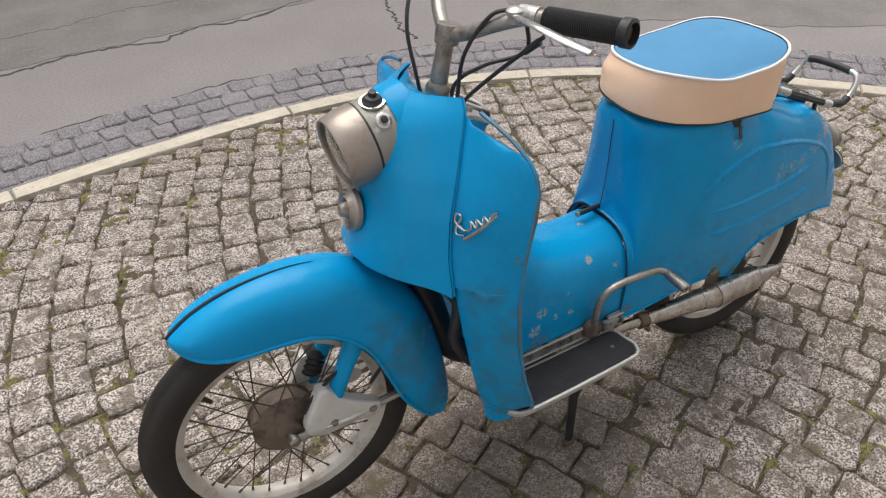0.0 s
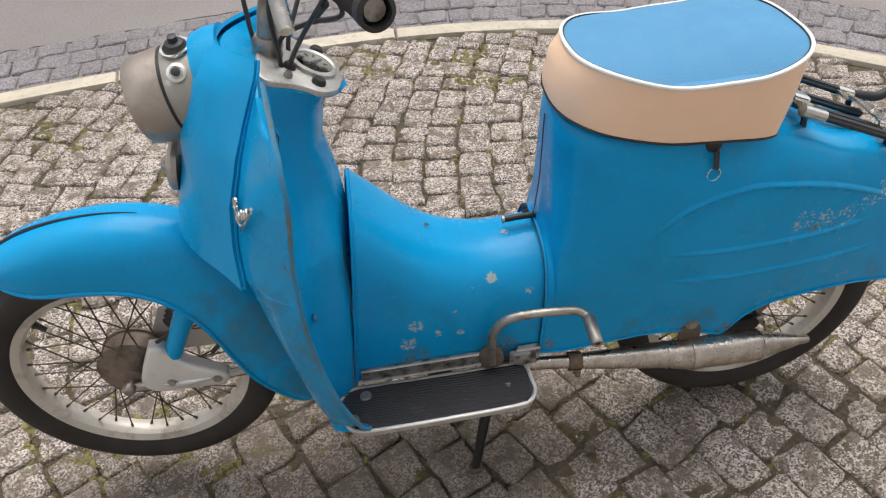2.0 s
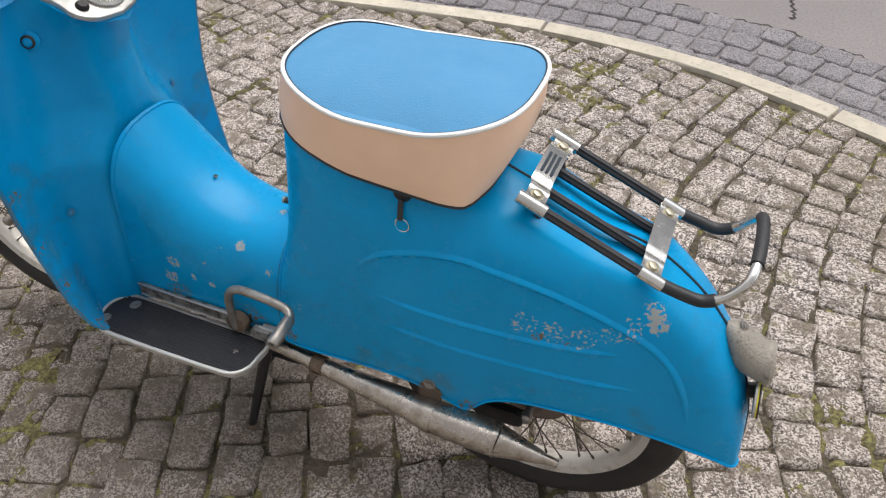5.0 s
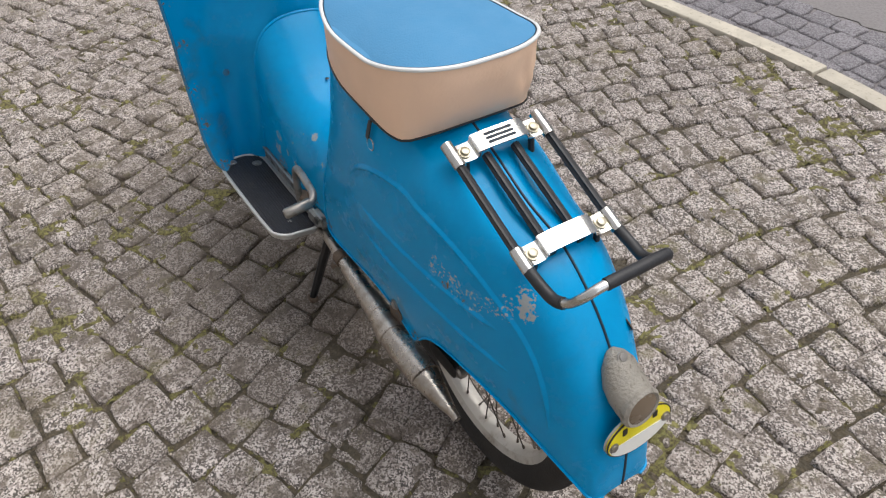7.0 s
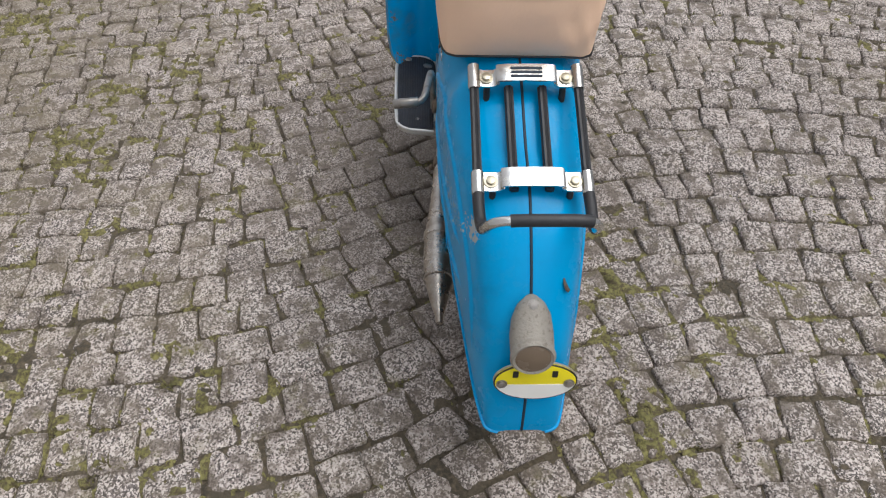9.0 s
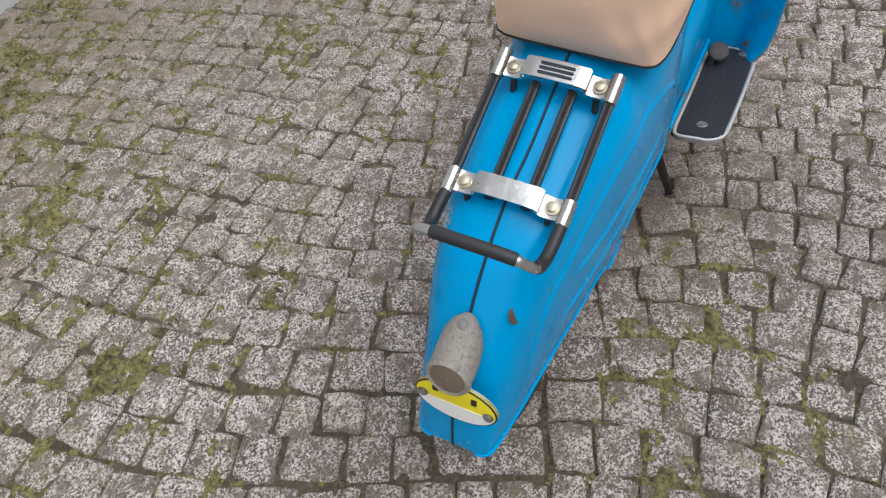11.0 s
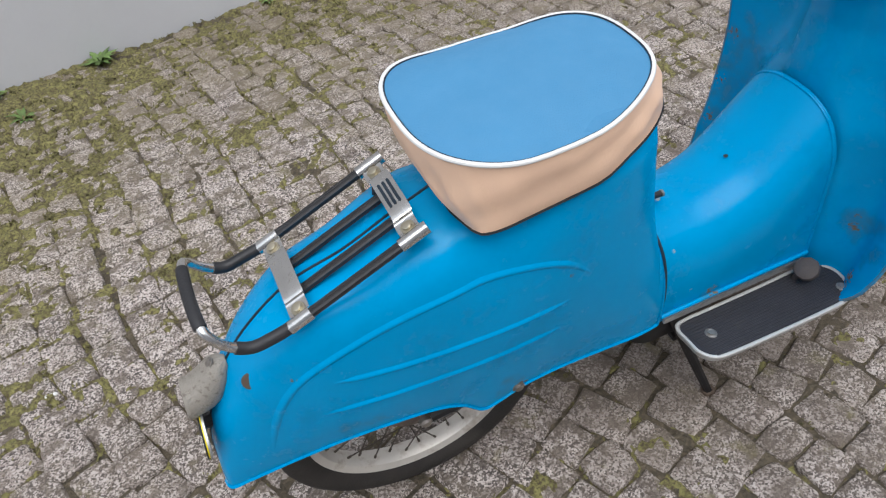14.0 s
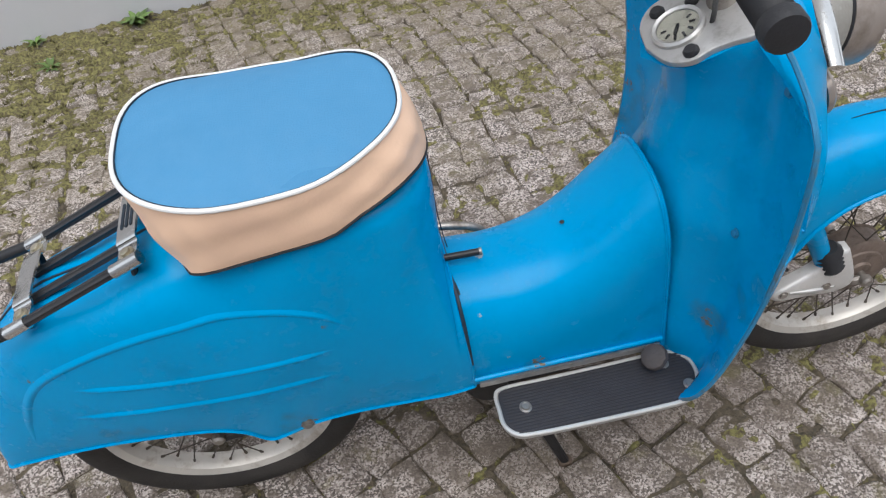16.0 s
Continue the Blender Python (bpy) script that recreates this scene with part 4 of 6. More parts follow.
for side in (-1, 1):
    g0, g1 = np.array((-0.402, side * 0.150, 1.022)), np.array((-0.3605, -0.278, 1.028) if side < 0 else (-0.3835, 0.291, 1.0155))
    way = (g1 - g0) / np.linalg.norm(g1 - g0)
    prof = [(0.017, 0)]
    for k in range(42):
        prof += [(0.0180, 0.002 + k * 0.0028), (0.0165, 0.0034 + k * 0.0028)]
    prof += [(0.0200, 0.121), (0.0200, 0.134)] + ([(0.015, 0.136), (0.0145, 0.118), (0.0005, 0.118)] if side < 0 else [(0.0185, 0.138), (0.010, 0.1395), (0.0005, 0.1395)])
    grip = part("grip", lathe(prof, 20, toward(g0, way)), black_rubber, bars, "ribbed black rubber grip")
    part("lever_bracket", join(tube([g0 - way * 0.045, g0 - way * 0.012], 0.0155, 12), tube([g0 - way * 0.03, g0 - way * 0.03 + np.array((-0.03, 0, 0.006))], [0.014, 0.012], 10),
                               lathe([(0.012, 0), (0.013, 0.006), (0.008, 0.010), (0.0005, 0.011)], 14, toward(g0 - way * 0.03 + np.array((-0.026, 0, 0.008)), (0, 0, 1)))), alu, bars)
    l0 = np.array((-0.436, side * 0.118, 1.024))
    part("lever", tube([l0, (-0.451, side * 0.150, 1.034), (-0.456 if side < 0 else -0.452, side * 0.205, 1.036 if side < 0 else 1.018), (-0.450 if side < 0 else -0.440, side * 0.257, 1.031 if side < 0 else 1.002), (-0.444 if side < 0 else -0.431, side * 0.298, 1.028 if side < 0 else 0.983)],
                       [0.007, 0.006, 0.0075, 0.0085, 0.0075], 10, 26, flat=0.5), chrome, bars, "worn chromed brake lever")
for pts in ([(-0.425, -0.105, 1.03), (-0.455, -0.085, 1.02), (-0.482, -0.055, 0.96), (-0.485, -0.035, 0.885), (-0.487, -0.03, 0.84)],
            [(-0.415, -0.12, 1.015), (-0.395, -0.09, 0.955), (-0.44, -0.045, 0.93), (-0.482, -0.022, 0.90), (-0.487, -0.02, 0.84)],
            [(-0.41, -0.155, 1.0), (-0.43, -0.12, 0.965), (-0.455, -0.07, 0.915), (-0.472, -0.035, 0.875), (-0.476, -0.02, 0.84)],
            [(-0.430, 0.105, 1.03), (-0.485, 0.09, 1.03), (-0.520, 0.055, 0.98), (-0.522, 0.03, 0.91), (-0.516, 0.02, 0.85)],
            [(-0.41, 0.155, 1.0), (-0.43, 0.115, 0.965), (-0.455, 0.06, 0.92), (-0.475, 0.03, 0.88), (-0.48, 0.02, 0.84)]):
    part("cable", tube(pts, 0.0033, 7, 30), black_rubber, bars, "black control cable")
part("cable_sleeve", tube([(-0.412, -0.148, 0.992), (-0.424, -0.128, 0.972)], [0.006, 0.005], 8), black_rubber, bars)

# front wheel, mudguard and fork, turned slightly to the right
def wheel(name, cx, cz, at, hub_r, label, axle=0.070):
    m = at @ Matrix.Translation((cx, 0, cz)) @ pose(0, 0, 0, 90, 0, 0)
    tyre_prof = [(0.197, 0.020), (0.207, 0.0285), (0.222, 0.0335), (0.238, 0.0325), (0.248, 0.026), (0.2525, 0.019)]
    tread = []
    for h in np.linspace(0.017, -0.017, 9):
        r = 0.2575 - 18.0 * h * h * 0.8
        tread += [(r, h + 0.0012), (r - 0.0022, h + 0.0004)]
    prof = tyre_prof + tread + [(r, -h) for r, h in tyre_prof[::-1]] + [(0.202, -0.012), (0.202, 0.012)]
    tyre_ob = part("tyre", ring_lathe(prof, 72, m), rubber, None, "worn black rubber tyre")
    w = new(name)
    w.parent = scooter
    w["label"] = label
    tyre_ob.parent = w
    rim_prof = [(0.2000, 0.0230), (0.2015, 0.0195), (0.196, 0.0175), (0.191, 0.0115), (0.1890, 0.0), (0.191, -0.0115), (0.196, -0.0175), (0.2015, -0.0195), (0.2000, -0.0230), (0.196, -0.0215),
                (0.187, -0.0175), (0.183, -0.009), (0.182, 0.0), (0.183, 0.009), (0.187, 0.0175), (0.196, 0.0215)]
    part("rim", ring_lathe(rim_prof, 72, m), rim_alu, w, "dirty aluminium rim")
    part("hub", lathe([(0.012, -0.044), (0.020, -0.043), (0.022, -0.038), (hub_r * 0.72, -0.036), (hub_r * 0.76, -0.033), (hub_r, -0.031), (hub_r + 0.004, -0.027), (hub_r + 0.004, -0.023), (hub_r, -0.021), (hub_r, 0.012), (hub_r + 0.004, 0.015), (hub_r * 0.8, 0.022), (0.025, 0.028), (0.022, 0.038), (0.012, 0.042)], 40, m), hub_brown, w, "rusty brown hub drum")
    part("axle", lathe([(0.007, -axle), (0.011, 0.004 - axle), (0.011, 0.014 - axle), (0.007, 0.015 - axle), (0.007, axle - 0.015), (0.011, axle - 0.014), (0.011, axle - 0.004), (0.007, axle)], 12, m), steel, w)
    part("valve", tube([m @ Vector((0.190 * math.cos(2.35), 0.190 * math.sin(2.35), 0.004)), m @ Vector((0.160 * math.cos(2.35), 0.160 * math.sin(2.35), 0.006))], [0.006, 0.004], 8), black_rubber, w)
    for k in range(36):
        a = 2 * math.pi * k / 36
        fl = 1 if k % 2 else -1
        b = a + (0.62 if (k // 2) % 2 else -0.62)
        r = hub_r * 0.96 if fl < 0 else hub_r * 0.8
        p0 = m @ Vector((r * math.cos(b), r * math.sin(b), 0.025 * fl if fl < 0 else 0.018))
        p1 = m @ Vector((0.186 * math.cos(a), 0.186 * math.sin(a), 0.003 * fl))
        part("spoke", join(tube([p0, p1], 0.0014, 5), tube([p1 + (p0 - p1) * 0.075, p1], 0.0026, 5)), spoke_steel, w)
    return w


wheel("front_wheel", -0.86, 0.318, STEER, 0.060, "spoked front wheel with rusty hub lifted off the ground")
wheel("rear_wheel", 0.292, 0.262, Matrix.Identity(4), 0.058, "spoked rear wheel under the body cover", 0.075)

FC = np.array((-0.86, 0.318))
# mudguard stations: angle at the hub (0 ahead, 90 up, 180 behind), outer radius, rim radius, half width at the rim
GUARD = [(61.5, 0.3085, 0.303, 0.008), (63, 0.311, 0.285, 0.030), (66, 0.314, 0.268, 0.046), (71, 0.319, 0.250, 0.055), (79, 0.324, 0.238, 0.061), (92, 0.332, 0.234, 0.065), (107, 0.344, 0.238, 0.068),
         (120, 0.352, 0.236, 0.070), (134, 0.352, 0.226, 0.072), (148, 0.342, 0.212, 0.072), (162, 0.330, 0.206, 0.072), (176, 0.328, 0.213, 0.070), (186, 0.336, 0.232, 0.066), (194, 0.345, 0.262, 0.058),
         (200, 0.348, 0.295, 0.045), (204, 0.342, 0.325, 0.022), (205.5, 0.338, 0.335, 0.008)]
gs = spline(GUARD, 64)
guard_grid = []
for a, ro, ri, w in gs:
    ca, sa = -math.cos(radians(a)), math.sin(radians(a))
    depth = ro - ri
    prof = [(w, ri), (w * 1.01, ri + depth * 0.25), (w * 0.97, ri + depth * 0.5), (w * 0.84, ri + depth * 0.74), (w * 0.55, ri + depth * 0.93), (w * 0.2, ri + depth * 0.992), (0, ro)]
    hp = spline(prof, 15)
    row = [(FC[0] + r * ca, -y, FC[1] + r * sa) for y, r in hp] + [(FC[0] + r * ca, y, FC[1] + r * sa) for y, r in hp[-2::-1]]
    guard_grid.append(row)
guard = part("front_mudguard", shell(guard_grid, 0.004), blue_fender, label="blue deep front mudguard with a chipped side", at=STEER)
part("ridge_strip", tube([np.array(r[14]) + (0, 0, 0.001) for r in guard_grid[:25]], [0.003, 0.0035, 0.0035, 0.0005], 6), seam_black, guard, at=STEER)
for col in (0, -1):
    part("rolled_rim", tube([r[col] for r in guard_grid], 0.0042, 8), blue_fender, guard, at=STEER)
for side in (-1, 1):
    part("fork_leg", tube([(-0.675, side * 0.03, 0.56), (-0.71, side * 0.040, 0.49), (-0.743, side * 0.046, 0.43), (-0.770, side * 0.049, 0.375), (-0.785, side * 0.050, 0.34)], [0.022, 0.020, 0.0165, 0.015, 0.014], 14, 20), blue_fender, label="blue fork leg", at=STEER)
    cover = slab([(x, z) for x, z in spline([(-0.800, 0.412), (-0.818, 0.375), (-0.834, 0.335), (-0.832, 0.315), (-0.812, 0.302), (-0.78, 0.300), (-0.735, 0.301), (-0.700, 0.302), (-0.687, 0.313), (-0.690, 0.330), (-0.715, 0.345), (-0.745, 0.365), (-0.768, 0.392), (-0.782, 0.412), (-0.800, 0.412)], 44)[:-1]],
                 0.0, 0.034, None, 0.010, "y")
    cv = [(x, side * (0.040 + 0.72 * h), z) for x, h, z in cover[0]]
    link = part("link_cover", (cv, cover[1]), cast_alu, label="dull cast aluminium fork link cover", at=STEER)
    part("link_rib", tube([(-0.800, side * 0.0635, 0.322), (-0.76, side * 0.065, 0.321), (-0.715, side * 0.0635, 0.324)], [0.0025, 0.006, 0.003], 8, 12), alu, link, at=STEER)
    for x, z in ((-0.782, 0.326), (-0.705, 0.322)):
        part("link_bolt", bolt_mesh((x, side * 0.0635, z), (0, side, 0), 0.006, 0.005), steel, link, at=STEER)
    part("link_arm", tube([(-0.86, side * 0.053, 0.312), (-0.80, side * 0.050, 0.312), (-0.70, side * 0.050, 0.315), (-0.645, side * 0.048, 0.318)], 0.0085, 8), steel, label="steel fork link arm", at=STEER)
    part("brake_rod", tube([(-0.70, side * 0.055, 0.38), (-0.66, side * 0.05, 0.42), (-0.64, side * 0.045, 0.45)], 0.004, 6, 8), black_rubber, at=STEER)
damper = part("damper_boot", lathe([(0.022, 0)] + [(0.024 if k % 2 else 0.02, 0.006 * k) for k in range(1, 9)] + [(0.016, 0.056)], 16, STEER @ toward((-0.785, 0.050, 0.365), (0.45, 0, 1))), black_rubber, label="black rubber damper boot")
cable = part("wheel_cable", tube([(-0.62, -0.04, 0.50), (-0.70, -0.05, 0.47), (-0.80, -0.048, 0.40), (-0.83, -0.045, 0.36)], 0.0035, 6, 20), black_rubber, at=STEER)

# engine and frame parts behind the leg shield
part("frame_tube", tube([(-0.60, 0, 0.80), (-0.575, 0, 0.60), (-0.545, 0, 0.47), (-0.50, 0, 0.33), (-0.40, 0, 0.29), (-0.1, 0, 0.29)], 0.028, 14, 30), black_paint, label="black frame tube behind the mudguard")
part("front_hose", tube([(-0.575, -0.09, 0.60), (-0.535, -0.10, 0.53), (-0.55, -0.105, 0.46), (-0.525, -0.11, 0.40), (-0.49, -0.10, 0.35)], 0.013, 10, 26), black_rubber, label="black wiring hose behind the mudguard")
# engine blacked out: its colour paints in the shaded hollow under the tunnel
part("engine", slab(rounded(-0.34, -0.14, -0.06, 0.06, 0.04), 0.18, 0.308, None, 0.02), black_paint, label="engine casing, black for the shade under the tunnel")
part("swing_arm", join(tube([(0.02, -0.066, 0.285), (0.292, -0.058, 0.252)], 0.010, 8), tube([(0.02, 0.066, 0.285), (0.292, 0.058, 0.252)], 0.010, 8)), black_paint, label="black rear swing arm")
part("chain_guard", slab(rounded(0.20, 0.29, -0.017, 0.017, 0.016), 0.066, 0.076, pose(0, 0, 0.258, 90, 0, 0)), black_paint, label="black chain cover by the rear wheel")

# footboards
for side in (-1, 1):
    tip = Matrix(((1, 0, 0, 0), (0, 1.16, 0, -side * 0.018), (0, side * 0.16, 1, -0.018), (0, 0, 0, 1)))  # the outer edge stands a little higher
    outline = [(x, side * y) for x, y in spline([(-0.170, 0.150), (-0.172, 0.122), (-0.190, 0.113), (-0.25, 0.113), (-0.35, 0.113), (-0.45, 0.112), (-0.482, 0.116), (-0.500, 0.135), (-0.500, 0.160), (-0.485, 0.188), (-0.462, 0.200), (-0.40, 0.202), (-0.30, 0.201),
                                                 (-0.22, 0.199), (-0.186, 0.194), (-0.170, 0.175), (-0.170, 0.150)], 60)[:-1]]
    board = part("footboard", slab(outline, 0.286, 0.298, None, 0.002), alu, label="footboard with black ribbed mat and bright trim", at=tip)
    part("trim", tube([(x, y, 0.299) for x, y in outline], 0.0032, 8, closed=True, flat=0.9), trim_alu, board, "bright aluminium edge trim", at=tip)
    c = np.mean(outline, 0)
    mat_o = [tuple(c + (np.array(q) - c) * (0.975, 0.915)) for q in outline]
    mat_part = part("mat", slab(mat_o, 0.297, 0.3005), mat_rubber, board, "black ribbed rubber mat", at=tip)
    for k in range(15):
        y = side * (0.121 + k * 0.0052)
        xs = [q[0] for q in mat_o if abs(q[1] - y) < 0.012]
        x0, x1 = min(xs) + 0.006, max(xs) - 0.006
        part("rib", tube([(x0, y, 0.3008), (x1, y, 0.3008)], 0.0014, 5), mat_rubber, mat_part, at=tip)
    for x, y in ((-0.212, 0.155), (-0.478, 0.178), (-0.455, 0.133)):
        part("board_screw", lathe([(0.010, 0), (0.010, 0.002), (0.007, 0.003), (0.005, 0.002), (0.005, 0.0045), (0.0005, 0.005)], 16, toward((x, side * y, 0.3005), (0, 0, 1)) @ Matrix.Scale(0.45 if side < 0 and x > -0.3 else 1.0, 4)), steel, board, at=tip)
    part("board_bracket", slab(rounded(-0.46, -0.2, 0.10, 0.17, 0.02) if side > 0 else rounded(-0.46, -0.2, -0.17, -0.10, 0.02), 0.270, 0.286), rusty, board, at=tip)

# kick lever, brake pedal, exhaust and stand
kick = part("kick_lever", tube([(-0.232, -0.125, 0.325), (-0.233, -0.126, 0.36), (-0.228, -0.128, 0.405), (-0.205, -0.132, 0.434), (-0.16, -0.138, 0.444), (-0.10, -0.146, 0.446), (-0.083, -0.155, 0.442), (-0.080, -0.166, 0.439)], 0.0075, 12, 36), steel, label="worn steel kick starter lever")
part("pedal_rubber", lathe([(0.009, 0), (0.0105, 0.002), (0.0105, 0.05), (0.008, 0.054), (0.004, 0.053), (0.004, 0.045), (0.0005, 0.045)], 14, toward((-0.080, -0.160, 0.441), (-0.02, -1, -0.12))), steel, kick, "worn steel foot piece")
part("lever_hub", lathe([(0.020, 0), (0.022, 0.006), (0.020, 0.018), (0.012, 0.021), (0.0005, 0.021)], 18, toward((-0.232, -0.108, 0.332), (0, -1, 0))), rusty, kick)
part("exhaust_clip", join(slab(rounded(-0.20, -0.155, -0.012, 0.012, 0.003), 0, 0.012, pose(0, -0.113, 0.322, 90, 0, 0))), scuffed, kick)
brake = part("brake_pedal", join(lathe([(0.021, 0), (0.023, 0.003), (0.021, 0.010), (0.017, 0.012), (0.0005, 0.012)], 10, toward((-0.438, 0.138, 0.330), (0.55, 0.15, 0.8))), tube([(-0.435, 0.138, 0.330), (-0.43, 0.13, 0.315), (-0.425, 0.128, 0.295)], 0.006, 8)), pedal_rubber, label="dark worn foot brake pedal pad")
ex = part("exhaust", tube([(-0.30, -0.098, 0.285), (-0.16, -0.105, 0.282), (-0.088, -0.109, 0.277), (-0.066, -0.110, 0.275), (0.01, -0.113, 0.268), (0.088, -0.116, 0.262), (0.130, -0.119, 0.258), (0.20, -0.121, 0.257), (0.258, -0.122, 0.257),
                           (0.266, -0.122, 0.256), (0.318, -0.122, 0.252), (0.346, -0.122, 0.250), (0.364, -0.122, 0.248)],
                          [0.0115, 0.0115, 0.013, 0.0150, 0.0200, 0.0245, 0.0285, 0.0300, 0.0290, 0.0275, 0.0155, 0.0085, 0.0070], 22, 72), exhaust_steel, label="weathered steel exhaust pipe with tapered silencer")
for x, y, z, r, w, mm in ((-0.079, -0.1095, 0.2765, 0.0175, 0.012, rusty), (0.141, -0.1195, 0.2575, 0.0310, 0.0085, exhaust_steel), (0.262, -0.122, 0.2565, 0.0300, 0.002, exhaust_steel), (0.089, -0.116, 0.262, 0.0258, 0.0015, exhaust_steel)):
    part("exhaust_band", lathe([(r * 0.92, -w), (r, 0.0008 - w), (r, w - 0.0008), (r * 0.92, w)], 22, toward((x, y, z), (1, -0.03, -0.06))), mm, ex)
part("tail_opening", ring_lathe([(0.0070, 0), (0.0062, 0.001), (0.0050, -0.006)], 14, toward((0.364, -0.122, 0.248), (1, 0, -0.1))), black_paint, ex)
part("clamp_bolt", bolt_mesh((-0.079, -0.127, 0.268), (0, -1, -0.5), 0.005, 0.010), rusty, ex)
part("hanger_tab", slab(rounded(0.115, 0.155, -0.018, 0.018, 0.008), 0, 0.004, pose(0, -0.103, 0.298, 90, 0, 0)), rusty, ex)
stand = part("centre_stand", join(tube([(-0.215, -0.066, 0.25), (-0.240, -0.090, 0.14), (-0.270, -0.118, 0.008)], [0.012, 0.011, 0.009], 8, 14),
                                  tube([(-0.215, 0.066, 0.25), (-0.255, 0.092, 0.14), (-0.306, 0.125, 0.006)], [0.012, 0.011, 0.009], 8, 14), tube([(-0.235, -0.07, 0.17), (-0.235, 0.07, 0.17)], 0.009, 8)), black_paint,
             label="black tubular centre stand resting on setts")
part("stand_foot", slab(rounded(-0.320, -0.292, 0.113, 0.136, 0.008), 0.0, 0.012, None, 0.003), rusty, stand)
part("stand_foot", slab(rounded(-0.284, -0.257, -0.129, -0.107, 0.008), 0.0, 0.012, None, 0.003), rusty, stand)

# seat
def seat_outline(x0, x1, hw, e_front, e_rear, n=72):
    cx, pts = x0 + (x1 - x0) * 0.60, []
    for a in np.linspace(0, 2 * math.pi, n, endpoint=False):
        ca, sa = math.cos(a), math.sin(a)
        e = e_rear if ca > 0 else e_front
        ax = (x1 - cx) if ca > 0 else (cx - x0)
        pts.append((cx + ax * math.copysign(abs(ca) ** (2 / e), ca), hw * math.copysign(abs(sa) ** (2 / e), sa)))
    return pts


top_o = np.array(seat_outline(-0.092, 0.248, 0.134, 2.6, 2.75))
top_o[:, 1] -= 0.006 * np.clip((0.10 - top_o[:, 0]) / 0.14, 0, 1)
mid_o = np.array(seat_outline(-0.118, 0.246, 0.132, 2.3, 2.9))
hem_o = np.array(seat_outline(-0.118, 0.214, 0.125, 2.5, 5.5))
hem_o = np.array([(min(x, 0.224 - 0.036 * (y / 0.124) ** 2), y) for x, y in hem_o])


def rim_z(x):
    """The piping sags beside the rider and rises towards both ends of the seat."""
    u = min(max((0.045 - x) / 0.135, 0), 1)
    v = min(max((x - 0.12) / 0.13, 0), 1)
    return 0.8155 + 0.021 * u * u * (3 - 2 * u) + 0.015 * v * v * (3 - 2 * v)


def hem_z(x, y):
    """The hem sits higher at the front of the right side."""
    right = np.interp(x, [-0.12, -0.09, -0.02, 0.02, 0.12, 0.20, 0.23], [0.775, 0.772, 0.752, 0.732, 0.722, 0.708, 0.728])
    left = np.interp(x, [-0.12, -0.09, -0.02, 0.03, 0.12, 0.20, 0.23], [0.752, 0.748, 0.736, 0.727, 0.720, 0.711, 0.728])
    s = min(max(y / 0.2 + 0.5, 0), 1)
    return float(left + (right - left) * s)


def fold(a, x):
    return 0.0025 * math.sin(5 * a + 1.3) + 0.0018 * math.sin(11 * a)


ang = np.linspace(0, 2 * math.pi, 72, endpoint=False)
rings = []
for s in np.linspace(0, 1, 15):
    ring = []
    for k in range(72):
        p = (1 - s) ** 2 * top_o[k] + 2 * s * (1 - s) * mid_o[k] * 1.012 + s * s * hem_o[k]
        z = rim_z(top_o[k][0]) * (1 - s) + hem_z(*hem_o[k]) * s
        crease = max(0.0, min(1.0, p[1] / 0.08 + 0.2)) * s * (1 - s)
        w = 1 + fold(ang[k], p[0]) * 6 * s * (1 - s) + crease * (0.045 * math.sin(8.5 * s + 4 * ang[k]) + 0.035 * math.sin(17 * ang[k] - 5 * s))
        ring.append(((p[0] - 0.07) * w + 0.07, p[1] * w, z))
    rings.append(ring)
c72 = [((q[0] - 0.07) * 0.94 + 0.07, q[1] * 0.94, q[2] + 0.012) for q in rings[-1]]
lid = [((q[0] - 0.07) * 0.9 + 0.07, q[1] * 0.9, q[2] - 0.03) for q in rings[0]]
seat = part("seat", loft([lid] + rings + [c72]), cream_vinyl, label="cream and blue vinyl saddle with white piping")
top_rings = []
for s in (1.0, 0.985, 0.96, 0.925, 0.88, 0.82, 0.74, 0.64, 0.5, 0.34, 0.18, 0.04):
    top_rings.append([((q[0] - 0.08) * s + 0.08, q[1] * s, rim_z(q[0]) + (0.8485 - rim_z(q[0])) * (1 - s ** 2.5)) for q in top_o])
part("seat_top", loft(top_rings), blue_vinyl, seat, "smooth blue vinyl seat top")
part("piping", tube([(x, y, rim_z(x) + 0.001) for x, y in top_o * 1.002], 0.0032, 8, closed=True), white_piping, seat, "white piping round the seat")
part("stitching", tube([((x - 0.08) * 0.983 + 0.08, y * 0.980, rim_z(x) + 0.0022) for x, y in top_o], 0.0010, 6, closed=True), seam_black, seat, "dark stitched seam along the piping")
part("hem", tube([(x, y, z - 0.001) for x, y, z in rings[-1]], 0.0022, 6, closed=True), black_paint, seat)

# luggage rack
rack = new("luggage_rack")
rack.parent = scooter
rack.location = (0, 0.003, 0.004)
rack["label"] = "black tube luggage rack with chrome cross plates"


def rack_z(x):
    return 0.712 - (x - 0.265) * 0.435


def sleeve(path, n, name="rod"):
    p = spline(path, n)
    length = np.concatenate([[0], np.cumsum(np.linalg.norm(np.diff(p, axis=0), axis=1))])
    m = 2 * int(length[-1] / 0.006)
    s = np.linspace(0, length[-1], max(m, 12))
    q = np.stack([np.interp(s, length, p[:, k]) for k in range(3)], 1)
    v, f = tube(q, 0.0072, 14)
    for i in range(len(q)):
        for j in range(14):
            if j % 2:
                k = i * 14 + j
                v[k] = tuple(np.array(q[i]) + (np.array(v[k]) - q[i]) * 0.80)
    return part(name, (v, f), black_rubber, rack, "ribbed black sleeve over a tube", sharp=25)


